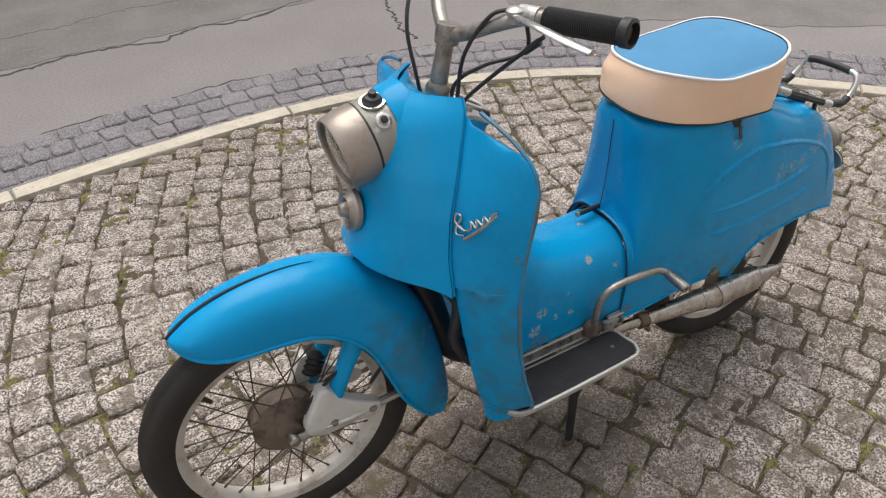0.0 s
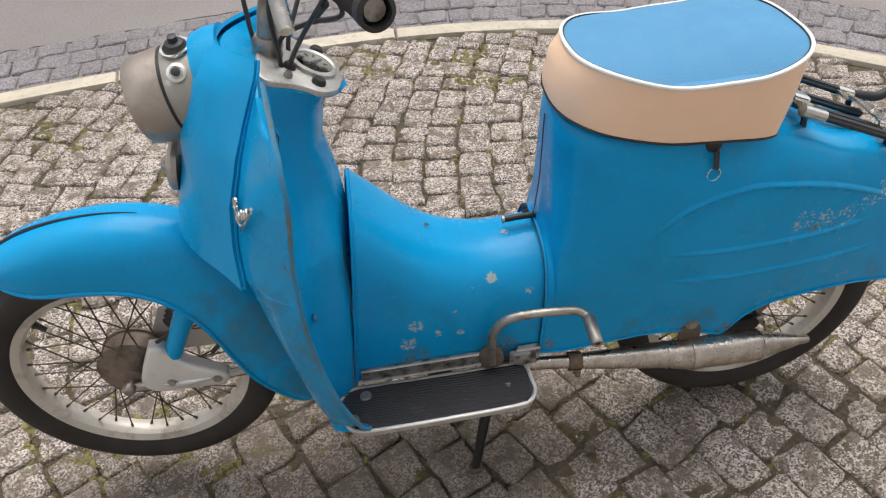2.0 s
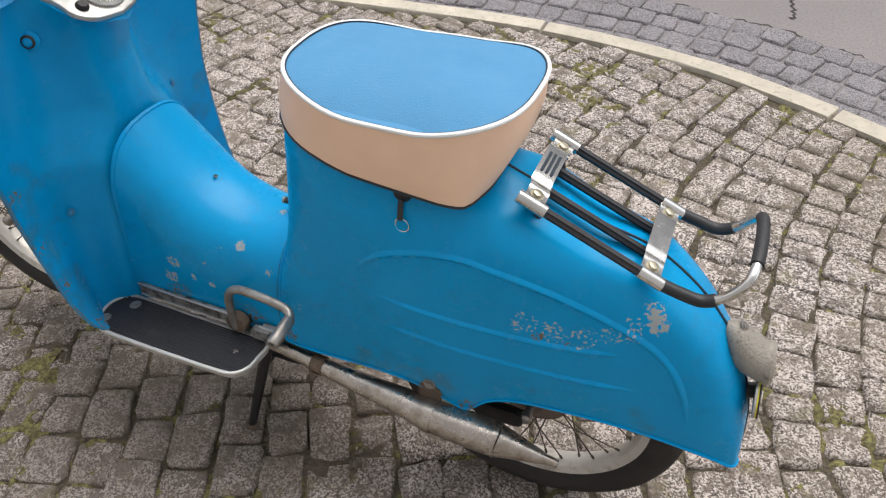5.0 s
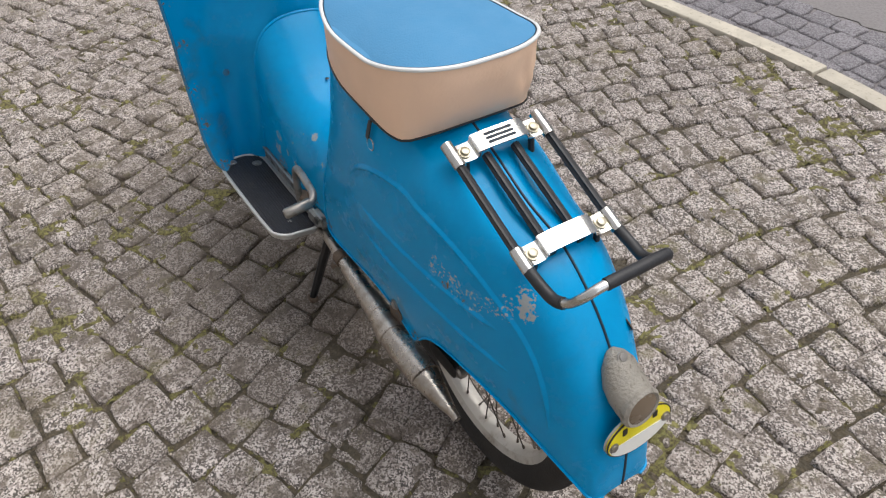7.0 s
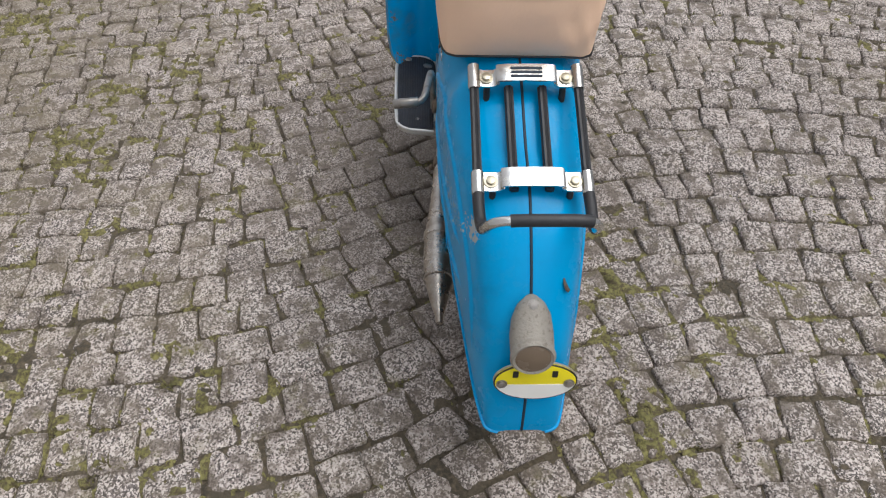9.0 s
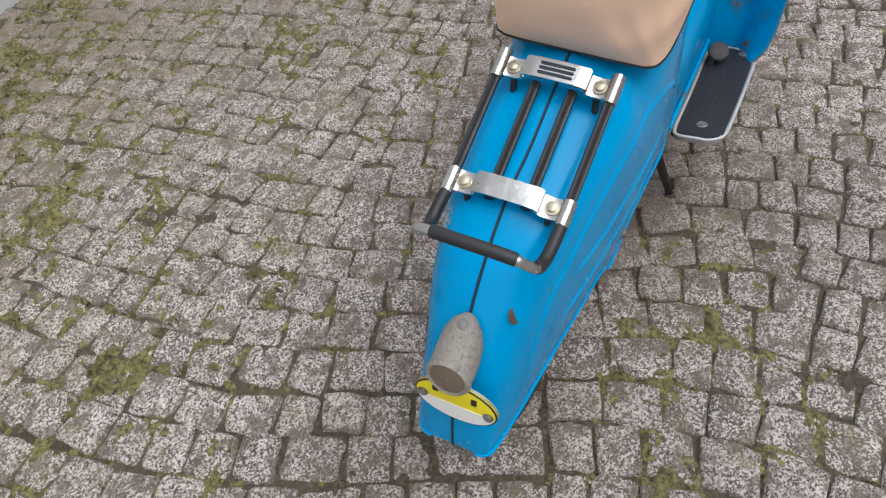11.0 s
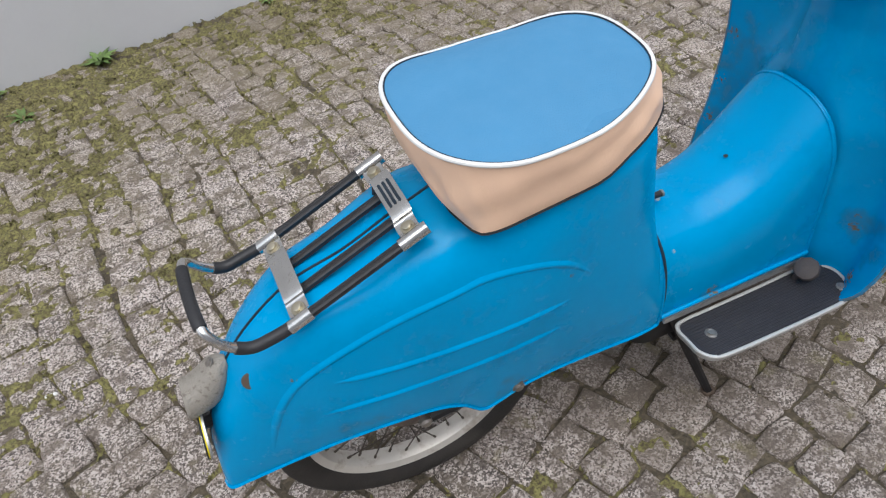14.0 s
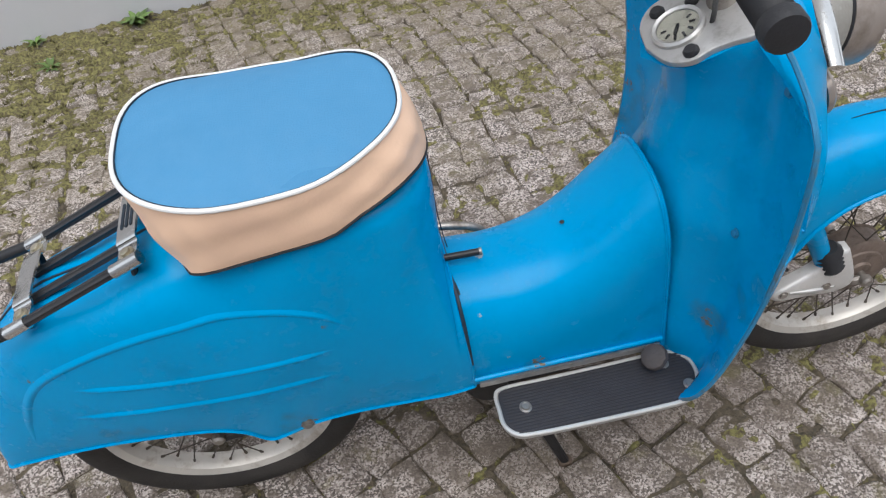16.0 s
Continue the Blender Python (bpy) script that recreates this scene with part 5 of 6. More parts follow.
for side in (-1, 1):
    y = side * 0.0785
    part("tube_end", tube([(0.252, y, rack_z(0.252)), (0.29, y, rack_z(0.29))], 0.0092, 14), chrome, rack)
    part("tube_end", tube([(0.418, y, rack_z(0.418)), (0.45, y, rack_z(0.45))], 0.0092, 14), chrome, rack)
    sleeve([(0.28, y, rack_z(0.28)), (0.35, y, rack_z(0.35)), (0.43, y, rack_z(0.43))], 12)
    sleeve([(0.275, side * 0.0255, rack_z(0.275) - 0.012), (0.35, side * 0.0255, rack_z(0.35) - 0.012), (0.435, side * 0.0255, rack_z(0.435) - 0.012)], 12)
    part("rack_foot", tube([(0.272, side * 0.058, rack_z(0.272) - 0.004), (0.276, side * 0.058, 0.672)], 0.005, 8), black_rubber, rack)
    part("rack_foot", tube([(0.432, side * 0.056, rack_z(0.432) - 0.004), (0.434, side * 0.056, 0.612)], 0.005, 8), black_rubber, rack)
hoop_l = [(0.445, -0.0785, rack_z(0.445)), (0.475, -0.0785, 0.626), (0.502, -0.077, 0.622), (0.526, -0.075, 0.636), (0.544, -0.070, 0.660), (0.550, -0.052, 0.672)]
hoop_r = [(x, -y, z) for x, y, z in hoop_l[::-1]]
hoop_path = hoop_l + [(0.552, 0.0, 0.675)] + hoop_r
part("hoop", tube(hoop_path, 0.0068, 12, 80), chrome, rack, "bent chrome hoop at the rack's end")
hp = spline(hoop_path, 80)
bend_in = min(i for i in range(80) if hp[i][0] > 0.520)
mid_in = min(i for i in range(80) if hp[i][1] > -0.048)
mid_out = max(i for i in range(80) if hp[i][1] < 0.064 and hp[i][0] > 0.52)
bend_out = max(i for i in range(80) if hp[i][0] > 0.520)
for a, b in ((0, bend_in), (mid_in, mid_out), (bend_out, 79)):
    v, f = tube(hp[a:b], 0.0085, 14)
    part("hoop_sleeve", (v, f), black_rubber, rack)
for x, arch, slots in ((0.272, 0.007, True), (0.432, 0.006, False)):
    prof = [(-0.0785, 0.002), (-0.068, -0.003), (-0.050, -0.003), (-0.044, 0.0), (-0.038, arch), (0.038, arch), (0.044, 0.0), (0.050, -0.003), (0.068, -0.003), (0.0785, 0.002)]
    rows = []
    for d in np.linspace(-0.0135, 0.0135, 7):
        rows.append([(x + d, y, rack_z(x + d) + h + 0.004) for y, h in spline(prof, 29)])
    plate = part("cross_plate", shell(rows, 0.0035), chrome, rack, "chromed cross plate with slots" if slots else "chromed plain cross plate")
    if slots:
        for d in (-0.0065, 0.0, 0.0065):
            part("slot", slab(rounded(-0.0021, 0.0021, -0.024, 0.024, 0.0015, 2), 0.0, 0.0014, Matrix.Translation((x + d, 0, rack_z(x + d) + arch + 0.0042)) @ pose(0, 0, 0, 0, 24, 0)), seam_black, plate)
    for side in (-1, 1):
        part("rack_bolt", bolt_mesh((x, side * 0.060, rack_z(x) + 0.001), (0.4, 0, 1), 0.0066, 0.006), brass, rack, "yellow zinc bolt")

# tail lamp and plate
tl = part("tail_lamp", loft([[(x0 + k * dx, y0 * math.cos(a) , z0 + hz * math.sin(a) * 1.0 - k * dz) for a in np.linspace(0, 2 * math.pi, 28, endpoint=False)] for x0, dx, y0, z0, hz, dz, k in
                             ((0.546, 0, 0.010, 0.523, 0.010, 0, 0), (0.555, 0, 0.022, 0.513, 0.023, 0, 0), (0.568, 0, 0.029, 0.501, 0.035, 0, 0), (0.585, 0, 0.0315, 0.489, 0.034, 0, 0),
                              (0.602, 0, 0.0315, 0.481, 0.031, 0, 0), (0.615, 0, 0.030, 0.477, 0.029, 0, 0))]), tail_grey, label="pitted grey tail lamp housing with round lens")
lens_at = toward((0.613, 0, 0.478), (1, 0, 0.12)) @ Matrix.Scale(0.96, 4)
part("lamp_ring", ring_lathe([(0.033, -0.004), (0.034, 0.004), (0.030, 0.009), (0.026, 0.007), (0.027, -0.003)], 30, lens_at), tail_grey, tl)
part("tail_lens", lathe([(0.028, 0.0), (0.027, 0.007), (0.018, 0.010), (0.0005, 0.011)], 26, lens_at), lens_red, tl, "brownish faded lens")
part("lamp_screw", bolt_mesh((0.568, 0, 0.5335), (0.75, 0, 0.75), 0.006, 0.003, 12), steel, tl)
pl_at = Matrix.Translation((0.617, 0.009, 0.423)) @ pose(0, 0, 0, 0, 90 - 8, 0) @ pose(0, 0, 0, 0, 0, 90)
oval = [(0.060 * math.cos(a), 0.0355 * math.sin(a)) for a in np.linspace(0, 2 * math.pi, 48, endpoint=False)]
plate = part("insurance_plate", slab(oval, -0.002, 0.002, pl_at, 0.001), yellow_plate, label="oval yellow plate with a white lower field")
part("plate_rim", tube([pl_at @ Vector((x, y, 0.001)) for x, y in oval], 0.0014, 6, closed=True), black_paint, plate)
field = [(x, y) for x, y in oval if y < -0.002]
field = sorted(field, key=lambda q: math.atan2(q[1] + 0.001, q[0]))
part("white_field", slab([(x * 0.97, y * 0.95) for x, y in field], 0.0022, 0.0032, pl_at), white_plate, plate)
for x in (-0.030, 0.027):
    part("bar", slab(rounded(x - 0.0042, x + 0.0042, 0.010, 0.0225, 0.001, 2), 0.0022, 0.003, pl_at), black_paint, plate)
for side in (-1, 1):
    part("plate_bolt", bolt_mesh(pl_at @ Vector((side * 0.049, -0.003, 0.002)), (1, 0, 0.15), 0.0055, 0.004), steel, plate)
part("plate_back", slab([(x * 1.02, y * 1.02) for x, y in oval], -0.0055, -0.0022, pl_at), alu, plate, "dull metal backing of the plate")
part("plate_bracket", tube([(0.60, 0, 0.41), (0.618, 0.003, 0.414)], 0.012, 8), black_paint, plate)

# ---- paving pieces ----
rnd = random.Random(7)


def sett_mesh(seed, name, mat):
    """A worn granite sett of unit size: blunt corners, sides out of square, rounded shoulders, a slightly domed and dented top."""
    r = random.Random(seed)
    n = 12
    cut = r.uniform(0.39, 0.455)
    o = []
    for x, y in ((-cut, -0.5), (0, -0.505), (cut, -0.5), (0.5, -cut), (0.505, 0), (0.5, cut), (cut, 0.5), (0, 0.505), (-cut, 0.5), (-0.5, cut), (-0.505, 0), (-0.5, -cut)):
        o.append([x + r.uniform(-0.035, 0.035), y + r.uniform(-0.035, 0.035)])
    taper, tilt, lean = r.uniform(-0.16, 0.16), r.uniform(-0.16, 0.16), r.uniform(-0.08, 0.08)
    o = [(x * (1 + taper * y) + lean * y, y * (1 + tilt * x)) for x, y in o]
    verts = []
    for s, h in ((1.02, -1.0), (1.0, -0.26), (0.95, -0.07), (0.85, 0.0)):
        for x, y in o:
            k = s * (1 + (r.uniform(-0.03, 0.03) if s < 1 else 0))
            verts.append((x * k, y * k, h + (r.uniform(-0.09, 0.09) if h > -0.5 else 0)))
    verts.append((r.uniform(-0.15, 0.15), r.uniform(-0.15, 0.15), r.uniform(-0.04, 0.10)))
    faces = grid_faces(4, n, True) + [(3 * n + j, 3 * n + (j + 1) % n, 4 * n) for j in range(n)]
    return np.array(verts), faces


VARIANTS = [sett_mesh(100 + k, "sett", granite) for k in range(24)]
sett_meshes = []
for v, f in VARIANTS:
    me = bpy.data.meshes.new("sett")
    me.from_pydata([tuple(q) for q in v], [], f)
    me.materials.append(granite)
    me.shade_smooth()
    sett_meshes.append(me)

kx, ky = kerb_line[:, 0], kerb_line[:, 1]


def kerb_y(x):
    return float(np.interp(x, kx, ky))


def course_x(c, y):
    """Courses run across the pavement and bow."""
    return c + float(np.interp(y, BOW_Y, BOW))


def course_slope(y):
    return float(np.interp(y, SLOPE_Y, SLOPE))


SLOPE_Y = [-3.0, -2.4, -1.5, -1.1, -0.8, -0.4, 0.0, 0.25, 0.5, 0.8, 1.1, 1.4, 2.0]
SLOPE = [-0.3, -0.3, -0.2, -0.05, -0.12, -0.42, -0.55, -0.25, -0.02, 0.1, 0.28, 0.38, 0.42]
BOW_Y = np.linspace(-3.0, 2.0, 251)
BOW = np.concatenate([[0], np.cumsum(np.interp((BOW_Y[1:] + BOW_Y[:-1]) / 2, SLOPE_Y, SLOPE) * 0.02)])
BOW = BOW - np.interp(0.5, BOW_Y, BOW)
setts = []
c = -8.6
while c < 5.2:
    width = rnd.uniform(0.094, 0.112)
    y = -3.9 + rnd.uniform(0, 0.1)
    while True:
        ln = rnd.uniform(0.078, 0.120) if rnd.random() < 0.85 else rnd.uniform(0.062, 0.088)
        x = course_x(c, y + ln / 2)
        if y > 2:
            break
        if y + ln > kerb_y(x) - 0.004:
            ln = kerb_y(x) - 0.006 - y
            if ln < 0.04:
                break
        if y + ln / 2 > wall_y(x) + 0.03:
            tilt = math.atan(course_slope(y + ln / 2))
            k = math.cos(tilt)
            gap = rnd.uniform(0.001, 0.009)
            setts.append((x + rnd.uniform(-0.006, 0.006), y + ln / 2, width * k - gap, ln / k - rnd.uniform(0.001, 0.009), -tilt + rnd.uniform(-0.09, 0.09), rnd.uniform(-0.006, 0.004), rnd.randrange(24)))
        y += ln
    c += width


near = [s for s in setts if -1.4 < s[0] < 1.3 and -1.3 < s[1] < 1.2]
near.sort(key=lambda s: ((s[0] - 0.1) * 0.8) ** 2 + (s[1] + 0.05) ** 2)
near_ids = set(id(s) for s in near[:300])
far_v, far_f = [], []
for s in setts:
    x, y, w, l, a, z, k = s
    m = Matrix.LocRotScale((x, y, z), Euler((0, 0, a)), (w, l, 0.045))
    if id(s) in near_ids:
        ob = new("sett", sett_meshes[k])
        ob.parent = pavement
        ob.matrix_basis = m
    elif -5.95 < x < 3.6:
        v, f = VARIANTS[k]
        o = len(far_v)
        mm = np.array(m)
        far_v += [tuple(q) for q in v @ mm[:3, :3].T + mm[:3, 3]]
        far_f += [tuple(o + i for i in q) for q in f]
me = bpy.data.meshes.new("sett_field")
me.from_pydata(far_v, [], far_f)
me.materials.append(granite)
me.shade_smooth()
field_ob = new("sett_field", me)
field_ob.parent = pavement
tagged(field_ob, kind="stuff")

# soil and moss lie nearly flush in the joints and creep over the edges of the stones
MOSSY = [(0.75, -1.93, 0.45), (0.11, -1.94, 0.4), (0.37, -1.52, 0.4), (1.1, -1.67, 0.4), (-0.27, -2.05, 0.3), (0.97, -1.33, 0.3), (1.3, -1.2, 0.35), (-0.6, -1.36, 0.12), (-0.47, -0.85, 0.12), (-0.06, -0.9, 0.12),
         (0.12, -0.43, 0.10), (0.26, -0.66, 0.12), (0.45, 0.3, 0.10), (0.33, -0.24, 0.09), (0.33, -0.8, 0.12), (0.9, 0.35, 0.12), (0.7, -0.3, 0.10), (0.6, -0.9, 0.2), (1.0, -0.6, 0.25), (1.5, -0.3, 0.3), (1.6, 0.4, 0.25), (1.2, 0.8, 0.2),
         (0.5, 1.58, 0.10), (1.0, 1.38, 0.12)]
STEP = 0.009
gx, gy = np.meshgrid(np.arange(-2.9, 2.5, STEP), np.arange(-2.75, 1.75, STEP), indexing="ij")
lattice = np.random.default_rng(5).random((128, 128))


def ripple(scale, shift=0.0):
    """Smooth random heights from 0 to 1 over the whole pavement."""
    u, v = gx * scale + 17.3 + shift, gy * scale + 41.9 + shift
    i, j = np.floor(u).astype(int), np.floor(v).astype(int)
    a, b = u - i, v - j
    a, b = a * a * (3 - 2 * a), b * b * (3 - 2 * b)
    pick = lambda p, q: lattice[p % 128, q % 128]
    return (pick(i, j) * (1 - a) + pick(i + 1, j) * a) * (1 - b) + (pick(i, j + 1) * (1 - a) + pick(i + 1, j + 1) * a) * b


thick = np.zeros_like(gx)
for x, y, r in MOSSY:
    thick = np.maximum(thick, np.clip(1.25 - np.hypot(gx - x, gy - y) / r, 0, 1) * min(1, r / 0.3))
wall_line = np.array([wall_y(x) for x in gx[:, 0]])[:, None]
kerb_edge = np.interp(gx[:, 0], kx, ky)[:, None]
by_wall = np.clip(1 - (gy - wall_line) / 0.5, 0, 1)
shade_side = np.clip(1 - (gy - wall_line) / 1.9, 0, 1)
soil_z = -0.0118 + 0.010 * (ripple(7) - 0.5) + 0.010 * (ripple(26, 3.3) - 0.5) + 0.008 * (ripple(58, 9.1) - 0.5) + 0.006 * (ripple(97, 1.7) - 0.5) + 0.004 * by_wall + 0.003 * shade_side + 0.004 * np.clip(1 - np.hypot((gx - 0.05) / 0.7, gy / 0.35), 0, 1)
moss_z = soil_z - 0.0009 + 0.010 * (ripple(2.6, 5.5) - 0.5) + 0.009 * (ripple(13, 7.7) - 0.5) + 0.014 * (ripple(36, 2.2) - 0.5) + 0.014 * (ripple(83, 4.4) - 0.5) + 0.0055 * thick + 0.001 * by_wall + 0.0035 * shade_side
inside = (gy > wall_line + 0.002) & (gy < kerb_edge - 0.004)


def sheet(name, z, keep, mat, owner):
    use = np.zeros(z.shape, bool)
    cell = keep[:-1, :-1] & keep[1:, :-1] & keep[:-1, 1:] & keep[1:, 1:]
    for i, j in ((0, 0), (1, 0), (0, 1), (1, 1)):
        use[i:i + cell.shape[0], j:j + cell.shape[1]] |= cell
    ids = np.cumsum(use.ravel()).reshape(use.shape) - 1
    verts = np.stack([gx[use], gy[use], z[use]], 1)
    quads = np.stack([ids[:-1, :-1][cell], ids[1:, :-1][cell], ids[1:, 1:][cell], ids[:-1, 1:][cell]], 1)
    me = bpy.data.meshes.new(name)
    me.from_pydata(verts.tolist(), [], quads.tolist())
    me.materials.append(mat)
    me.shade_smooth()
    ob = new(name, me)
    ob.parent = owner
    return tagged(ob, kind="stuff")


sheet("joint_soil", soil_z, inside, joint_soil, pavement)
sheet("moss_carpet", moss_z, inside & (moss_z > soil_z - 0.005), moss, pavement)


def moss_level(x, y):
    i, j = int((x - gx[0, 0]) / STEP), int((y - gy[0, 0]) / STEP)
    if 0 <= i < gx.shape[0] and 0 <= j < gx.shape[1]:
        return float(moss_z[i, j] - soil_z[i, j]), float(max(moss_z[i, j], soil_z[i, j]))
    return -1.0, -0.012


# kerb stones, the gutter row and the road's edge
kerb = new("kerb")
tagged(kerb, "curved row of pale granite kerb stones", "kerb", kind="structure")
dist = np.concatenate([[0], np.cumsum(np.linalg.norm(np.diff(kerb_line, axis=0), axis=1))])
pos = -0.07 + float(np.interp(-0.16, kerb_line[:, 0], dist)) % 1.05
while pos < dist[-1] - 0.6:
    ln = 1.05 if np.interp(pos, dist, kerb_line[:, 0]) < 0.8 else 0.33
    sx = np.linspace(pos + 0.004, pos + ln - 0.004, 11)
    inner = np.stack([np.interp(sx, dist, kerb_line[:, k]) for k in (0, 1)], 1)
    outer_line = offset(kerb_line, 0.075)
    outer = np.stack([np.interp(sx, dist, outer_line[:, k]) for k in (0, 1)], 1)
    ring_pts = [tuple(q) for q in inner] + [tuple(q) for q in outer[::-1]]
    build("kerb_stone", *slab(ring_pts, -0.15, 0.008 + rnd.uniform(-0.004, 0.004), None, 0.008), kerb_stone, kerb)
    pos += ln
gutter_v, gutter_f = [], []
for row in range(4):
    line = offset(kerb_line, 0.085 + 0.06 + row * 0.112)
    d = np.concatenate([[0], np.cumsum(np.linalg.norm(np.diff(line, axis=0), axis=1))])
    tan = np.gradient(line, axis=0)
    p = rnd.uniform(0, 0.1)
    while p < d[-1] - 0.2:
        ln = rnd.uniform(0.088, 0.128)
        x, y = (np.interp(p + ln / 2, d, line[:, k]) for k in (0, 1))
        tx, ty = (np.interp(p + ln / 2, d, tan[:, k]) for k in (0, 1))
        v, f = VARIANTS[rnd.randrange(24)]
        m = np.array(Matrix.LocRotScale((x, y, -0.043 + rnd.uniform(-0.005, 0.004)), Euler((0, 0, math.atan2(ty, tx) + rnd.uniform(-0.03, 0.03))), (ln - 0.008, 0.104, 0.03)))
        o = len(gutter_v)
        gutter_v += [tuple(q) for q in v @ m[:3, :3].T + m[:3, 3]]
        gutter_f += [tuple(o + i for i in q) for q in f]
        p += ln
me = bpy.data.meshes.new("gutter_setts")
me.from_pydata(gutter_v, [], gutter_f)
me.materials.append(gutter_stone)
me.shade_smooth()
gutter = new("gutter_setts", me)
gutter.parent = ground
tagged(gutter, kind="stuff")

# ---- road cracks, moss, weeds and litter ----
def ribbon(path, width, z, n, seed):
    """An irregular crack or patch edge lying on the road."""
    r = random.Random(seed)
    p = spline(path, n)
    tan = np.gradient(p, axis=0)
    tan /= np.linalg.norm(tan, axis=1, keepdims=True)
    nr = np.stack([-tan[:, 1], tan[:, 0]], 1)
    verts = []
    wob = 0.0
    for q, m in zip(p, nr):
        wob = 0.7 * wob + r.uniform(-0.014, 0.014)
        a, b = wob + width * r.uniform(0.25, 1.0), wob - width * r.uniform(0.25, 1.0)
        verts += [(*(q + m * a), z - 0.004), (*(q + m * (a * 0.6 + b * 0.4)), z), (*(q + m * (a * 0.4 + b * 0.6)), z), (*(q + m * b), z - 0.004)]
    return verts, grid_faces(n, 4)


for path, width, seed in (([(-2.6, 2.72), (-1.6, 2.86), (-1.21, 2.93), (-0.98, 2.97), (-0.72, 2.98), (-0.48, 2.94), (-0.31, 3.0), (0.03, 2.98), (0.5, 3.1), (1.3, 3.0)], 0.020, 1),
                          ([(0.80, 3.05), (0.73, 2.75), (0.66, 2.5), (0.62, 2.24)], 0.010, 2), ([(-1.5, 3.45), (-1.0, 3.4), (-0.5, 3.5), (0.2, 3.42), (0.9, 3.6)], 0.014, 3)):
    build("road_crack", *ribbon(path, width, -0.0515, 90, seed), tar, ground)
gut_edge = offset(kerb_line, 0.085 + 4 * 0.112 + 0.01)
build("gutter_joint", *ribbon([tuple(q) for q in gut_edge[40:250:4]], 0.012, -0.0525, 260, 9), tar, ground)


def patch(outline, z, seed):
    r = random.Random(seed)
    p = spline(outline + outline[:1], 60)[:-1]
    return slab([(x + r.uniform(-0.02, 0.02), y + r.uniform(-0.02, 0.02)) for x, y in p], z - 0.02, z)


build("asphalt_patch", *patch([(-2.8, 2.78), (-1.2, 2.98), (-0.5, 3.0), (0.1, 3.05), (0.6, 3.2), (0.5, 4.6), (-2.8, 4.6)], -0.0525, 4), asphalt_dark, ground)
build("asphalt_patch", *patch([(1.35, 2.0), (1.9, 1.72), (2.5, 1.2), (3.2, 1.0), (3.4, 2.4), (2.2, 2.8), (1.4, 2.6)], -0.0525, 5), asphalt_dark, ground)

# moss and grass in the joints: little tufts of blades, thick near the wall
mr = random.Random(21)
tuft_v, tuft_f = [], []


def tuft(x, y, z, size, blades):
    for _ in range(blades):
        a = mr.uniform(0, 2 * math.pi)
        r = size * 0.7 * math.sqrt(mr.random())
        bx, by = x + r * math.cos(a), y + r * math.sin(a)
        h = size * mr.uniform(0.25, 0.7)
        d = mr.uniform(0, 2 * math.pi)
        lx, ly = math.cos(d) * h * mr.uniform(0.4, 1.4), math.sin(d) * h * mr.uniform(0.4, 1.4)
        w = size * mr.uniform(0.08, 0.16)
        px, py = -math.sin(d) * w, math.cos(d) * w
        o = len(tuft_v)
        tuft_v.extend([(bx + px, by + py, z), (bx - px, by - py, z), (bx - px * 0.7 + lx * 0.5, by - py * 0.7 + ly * 0.5, z + h * 0.7), (bx + px * 0.7 + lx * 0.5, by + py * 0.7 + ly * 0.5, z + h * 0.7), (bx + lx, by + ly, z + h)])
        tuft_f.extend([(o, o + 1, o + 2, o + 3), (o + 3, o + 2, o + 4)])


joint_spots = []
for s in setts:
    x, y, w, l, a = s[:5]
    if -3.2 < x < 2.6:
        ca, sa = math.cos(a), math.sin(a)
        for _ in range(2):
            ex, ey = (w / 2 + 0.004, mr.uniform(-0.5, 0.5) * l) if mr.random() < 0.5 else (mr.uniform(-0.5, 0.5) * w, l / 2 + 0.004)
            joint_spots.append((x + ex * ca - ey * sa, y + ex * sa + ey * ca))
for x, y in joint_spots:
    over, z = moss_level(x, y)
    if mr.random() < 0.55 + (0.42 if over > -0.001 else 0.0):
        tuft(x, y, z - 0.003, mr.uniform(0.008, 0.018) + max(0.0, over) * 0.6, 8)
for a, b, r in MOSSY:
    for _ in range(int(900 * r * r) + 12):
        t, q = mr.uniform(0, 2 * math.pi), r * math.sqrt(mr.random())
        x, y = a + q * math.cos(t), b + q * math.sin(t)
        over, z = moss_level(x, y)
        if wall_y(x) + 0.02 < y < kerb_y(x) - 0.01 and over > 0:
            tuft(x, y, z - 0.003, mr.uniform(0.010, 0.024), 9)
x = -3.0
while x < 2.6:
    tuft(x, wall_y(x) + mr.uniform(0.005, 0.03), -0.012, mr.uniform(0.015, 0.04), 10)
    x += mr.uniform(0.02, 0.07)
me = bpy.data.meshes.new("joint_moss")
me.from_pydata(tuft_v, [], tuft_f)
me.materials.append(moss)
moss_ob = new("joint_moss", me)
tagged(moss_ob, "green moss and grass in the joints of the setts", "moss", kind="stuff")


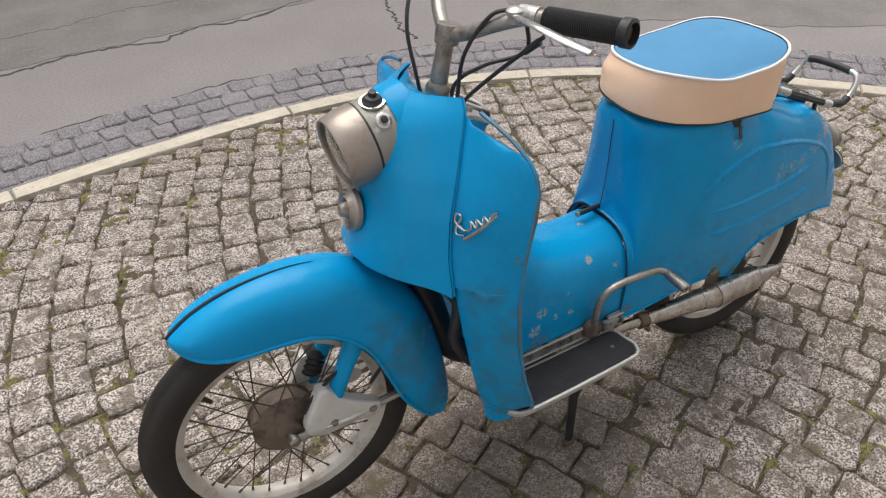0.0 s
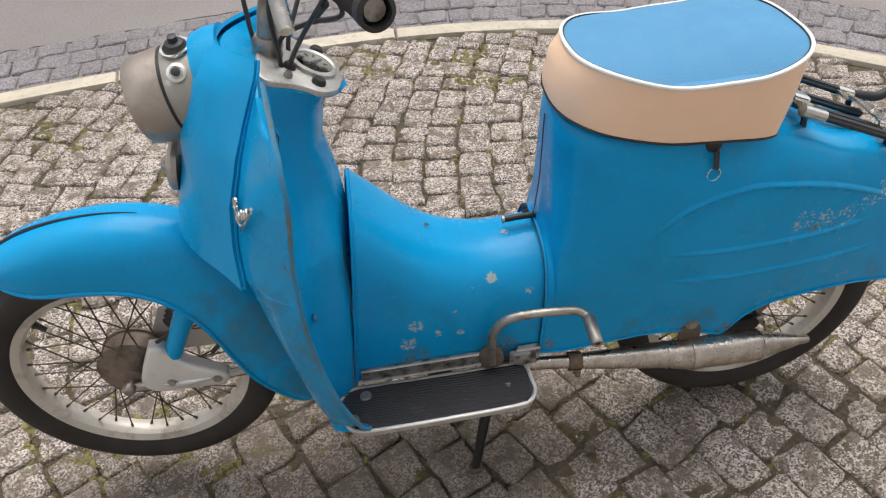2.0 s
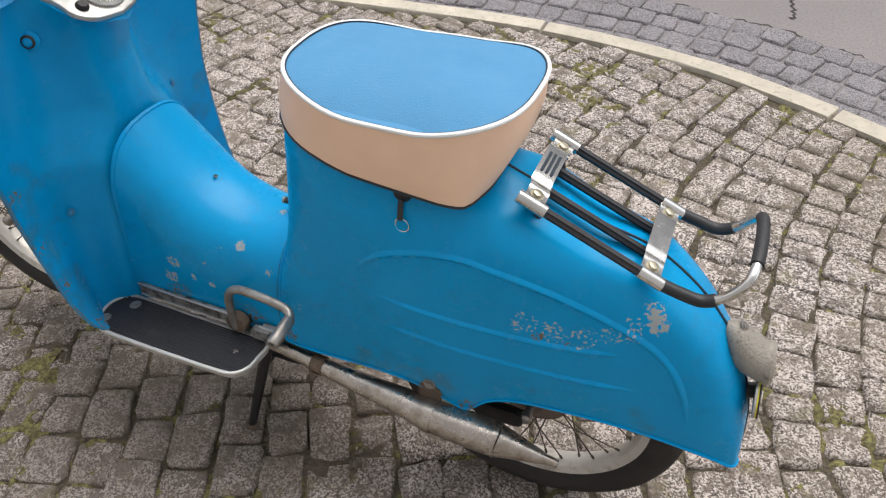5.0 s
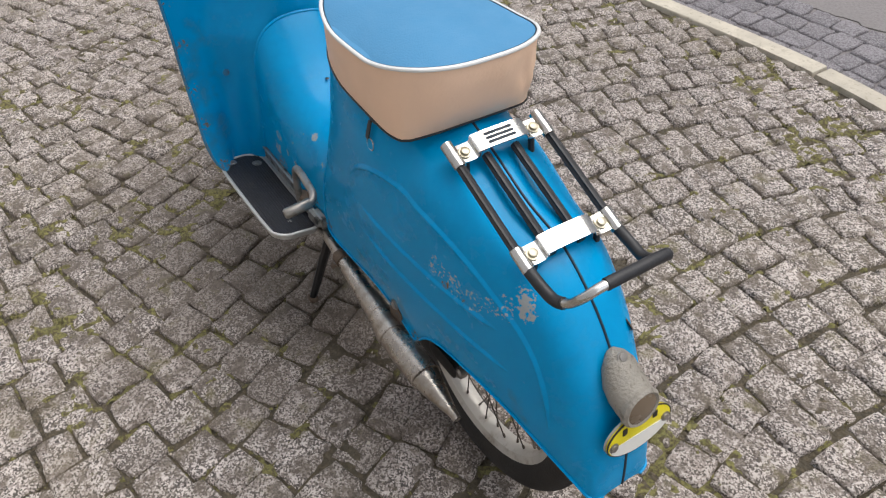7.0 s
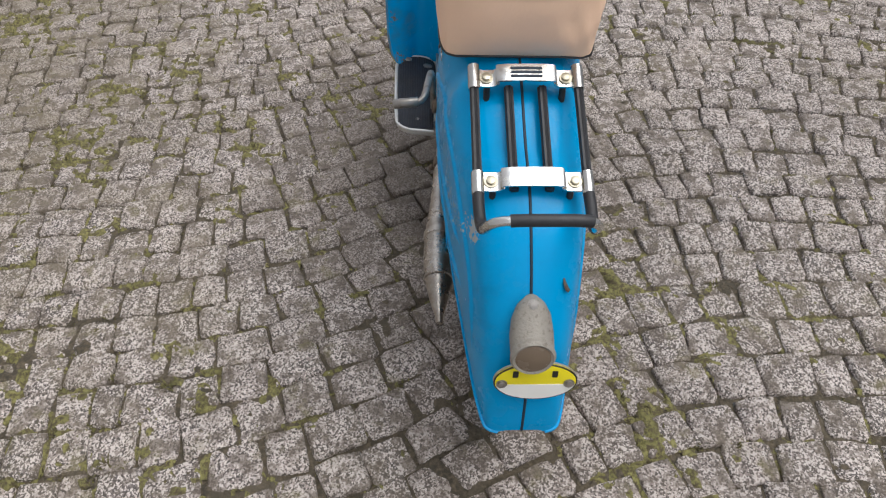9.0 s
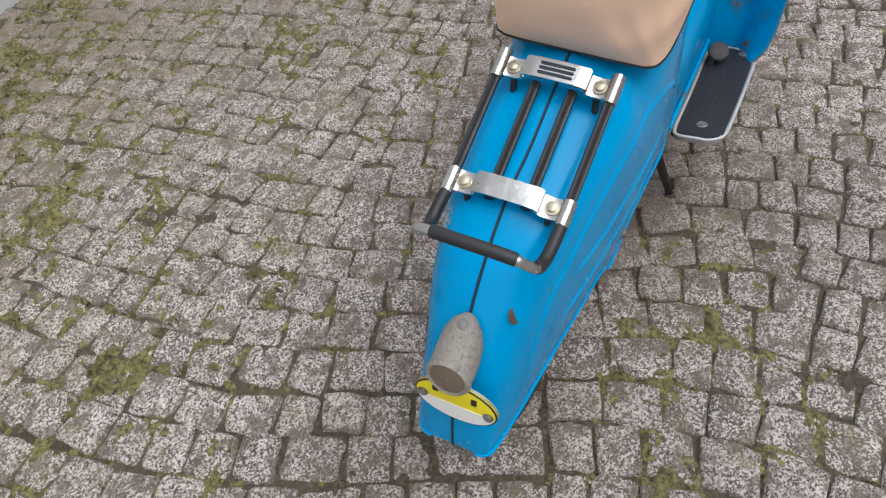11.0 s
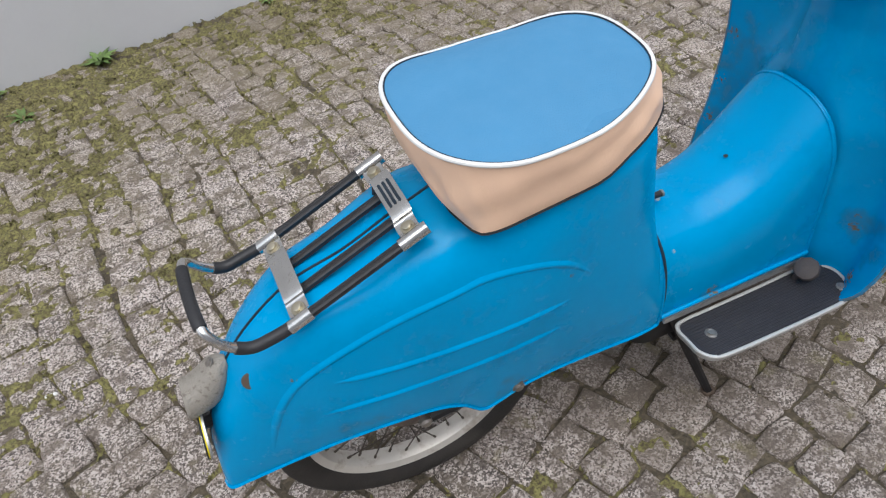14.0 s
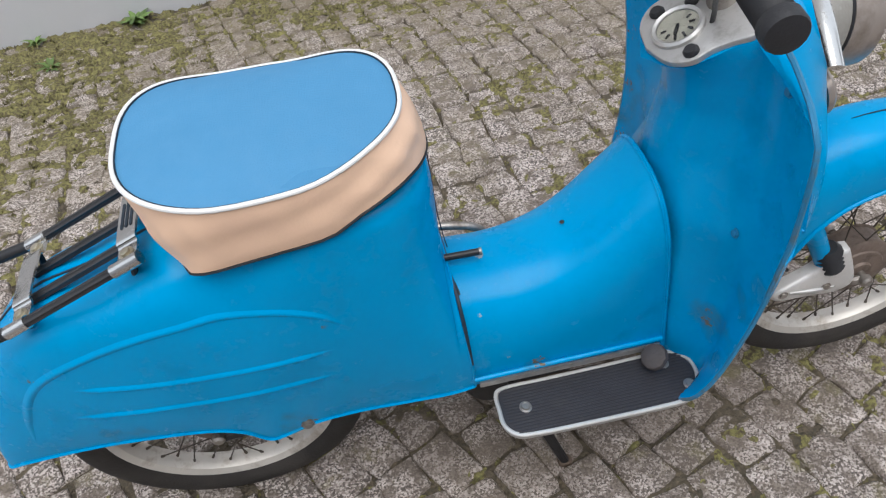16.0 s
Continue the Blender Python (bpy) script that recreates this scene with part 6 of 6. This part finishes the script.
def weed(x, y, size, leaves, seed, label):
    r = random.Random(seed)
    plant = new("weed")
    plant.location = (x, y, -0.004)
    for k in range(leaves):
        v = []
        a = 2 * math.pi * k / leaves + r.uniform(-0.3, 0.3)
        ln, up = size * r.uniform(0.6, 1.1), r.uniform(0.4, 1.2)
        path = [(0, 0, 0.0), (ln * 0.4 * math.cos(a), ln * 0.4 * math.sin(a), ln * 0.45 * up), (ln * math.cos(a), ln * math.sin(a), ln * 0.5 * up)]
        p = spline(path, 7)
        for i, q in enumerate(p):
            w = size * 0.13 * math.sin(math.pi * (0.12 + 0.86 * i / 6)) * r.uniform(0.7, 1.2)
            v += [(q[0] - math.sin(a) * w, q[1] + math.cos(a) * w, q[2]), (q[0], q[1], q[2] - w * 0.3), (q[0] + math.sin(a) * w, q[1] - math.cos(a) * w, q[2])]
        build("leaf", v, grid_faces(7, 3), weed_green, plant)
    return tagged(plant, label, "weed", "weeds by the wall")


weed(0.73, wall_y(0.73) + 0.06, 0.085, 22, 31, "small leafy green weed at the wall's foot")
weed(1.02, -1.93, 0.058, 14, 32, "low green weed growing between the setts")
weed(0.02, wall_y(0.02) + 0.05, 0.05, 9, 33, "tiny green weed at the wall's foot")
weed(1.12, wall_y(1.12) + 0.04, 0.06, 9, 34, "tiny green weed at the wall's foot")
pebble_v, pebble_f = [], []
for _ in range(260):
    x, y, s = mr.uniform(-1.6, 1.6), mr.uniform(-1.9, 1.5), mr.uniform(0.002, 0.006)
    o = len(pebble_v)
    pebble_v += [(x - s, y, -0.006), (x, y - s, -0.006), (x + s, y, -0.006), (x, y + s, -0.006), (x, y, -0.006 + s * 1.2)]
    pebble_f += [(o, o + 1, o + 4), (o + 1, o + 2, o + 4), (o + 2, o + 3, o + 4), (o + 3, o, o + 4), (o + 3, o + 2, o + 1, o)]
me = bpy.data.meshes.new("grit")
me.from_pydata(pebble_v, [], pebble_f)
me.materials.append(kerb_stone)
grit = new("grit", me)
tagged(grit, "pale grit scattered over the setts", "grit", kind="stuff")
for x, y, a in ((0.99, -0.589, 1.5), (1.237, 1.582, 1.0)):
    butt = build("paper_scrap", *slab(rounded(-0.004, 0.004, -0.014, 0.014, 0.003, 3), 0, 0.005, pose(x, y, 0.001 if y < 1 else -0.044, 0, 0, math.degrees(a))), white_piping)
    tagged(butt, "small white paper scrap lying on the stones", "litter", "litter")
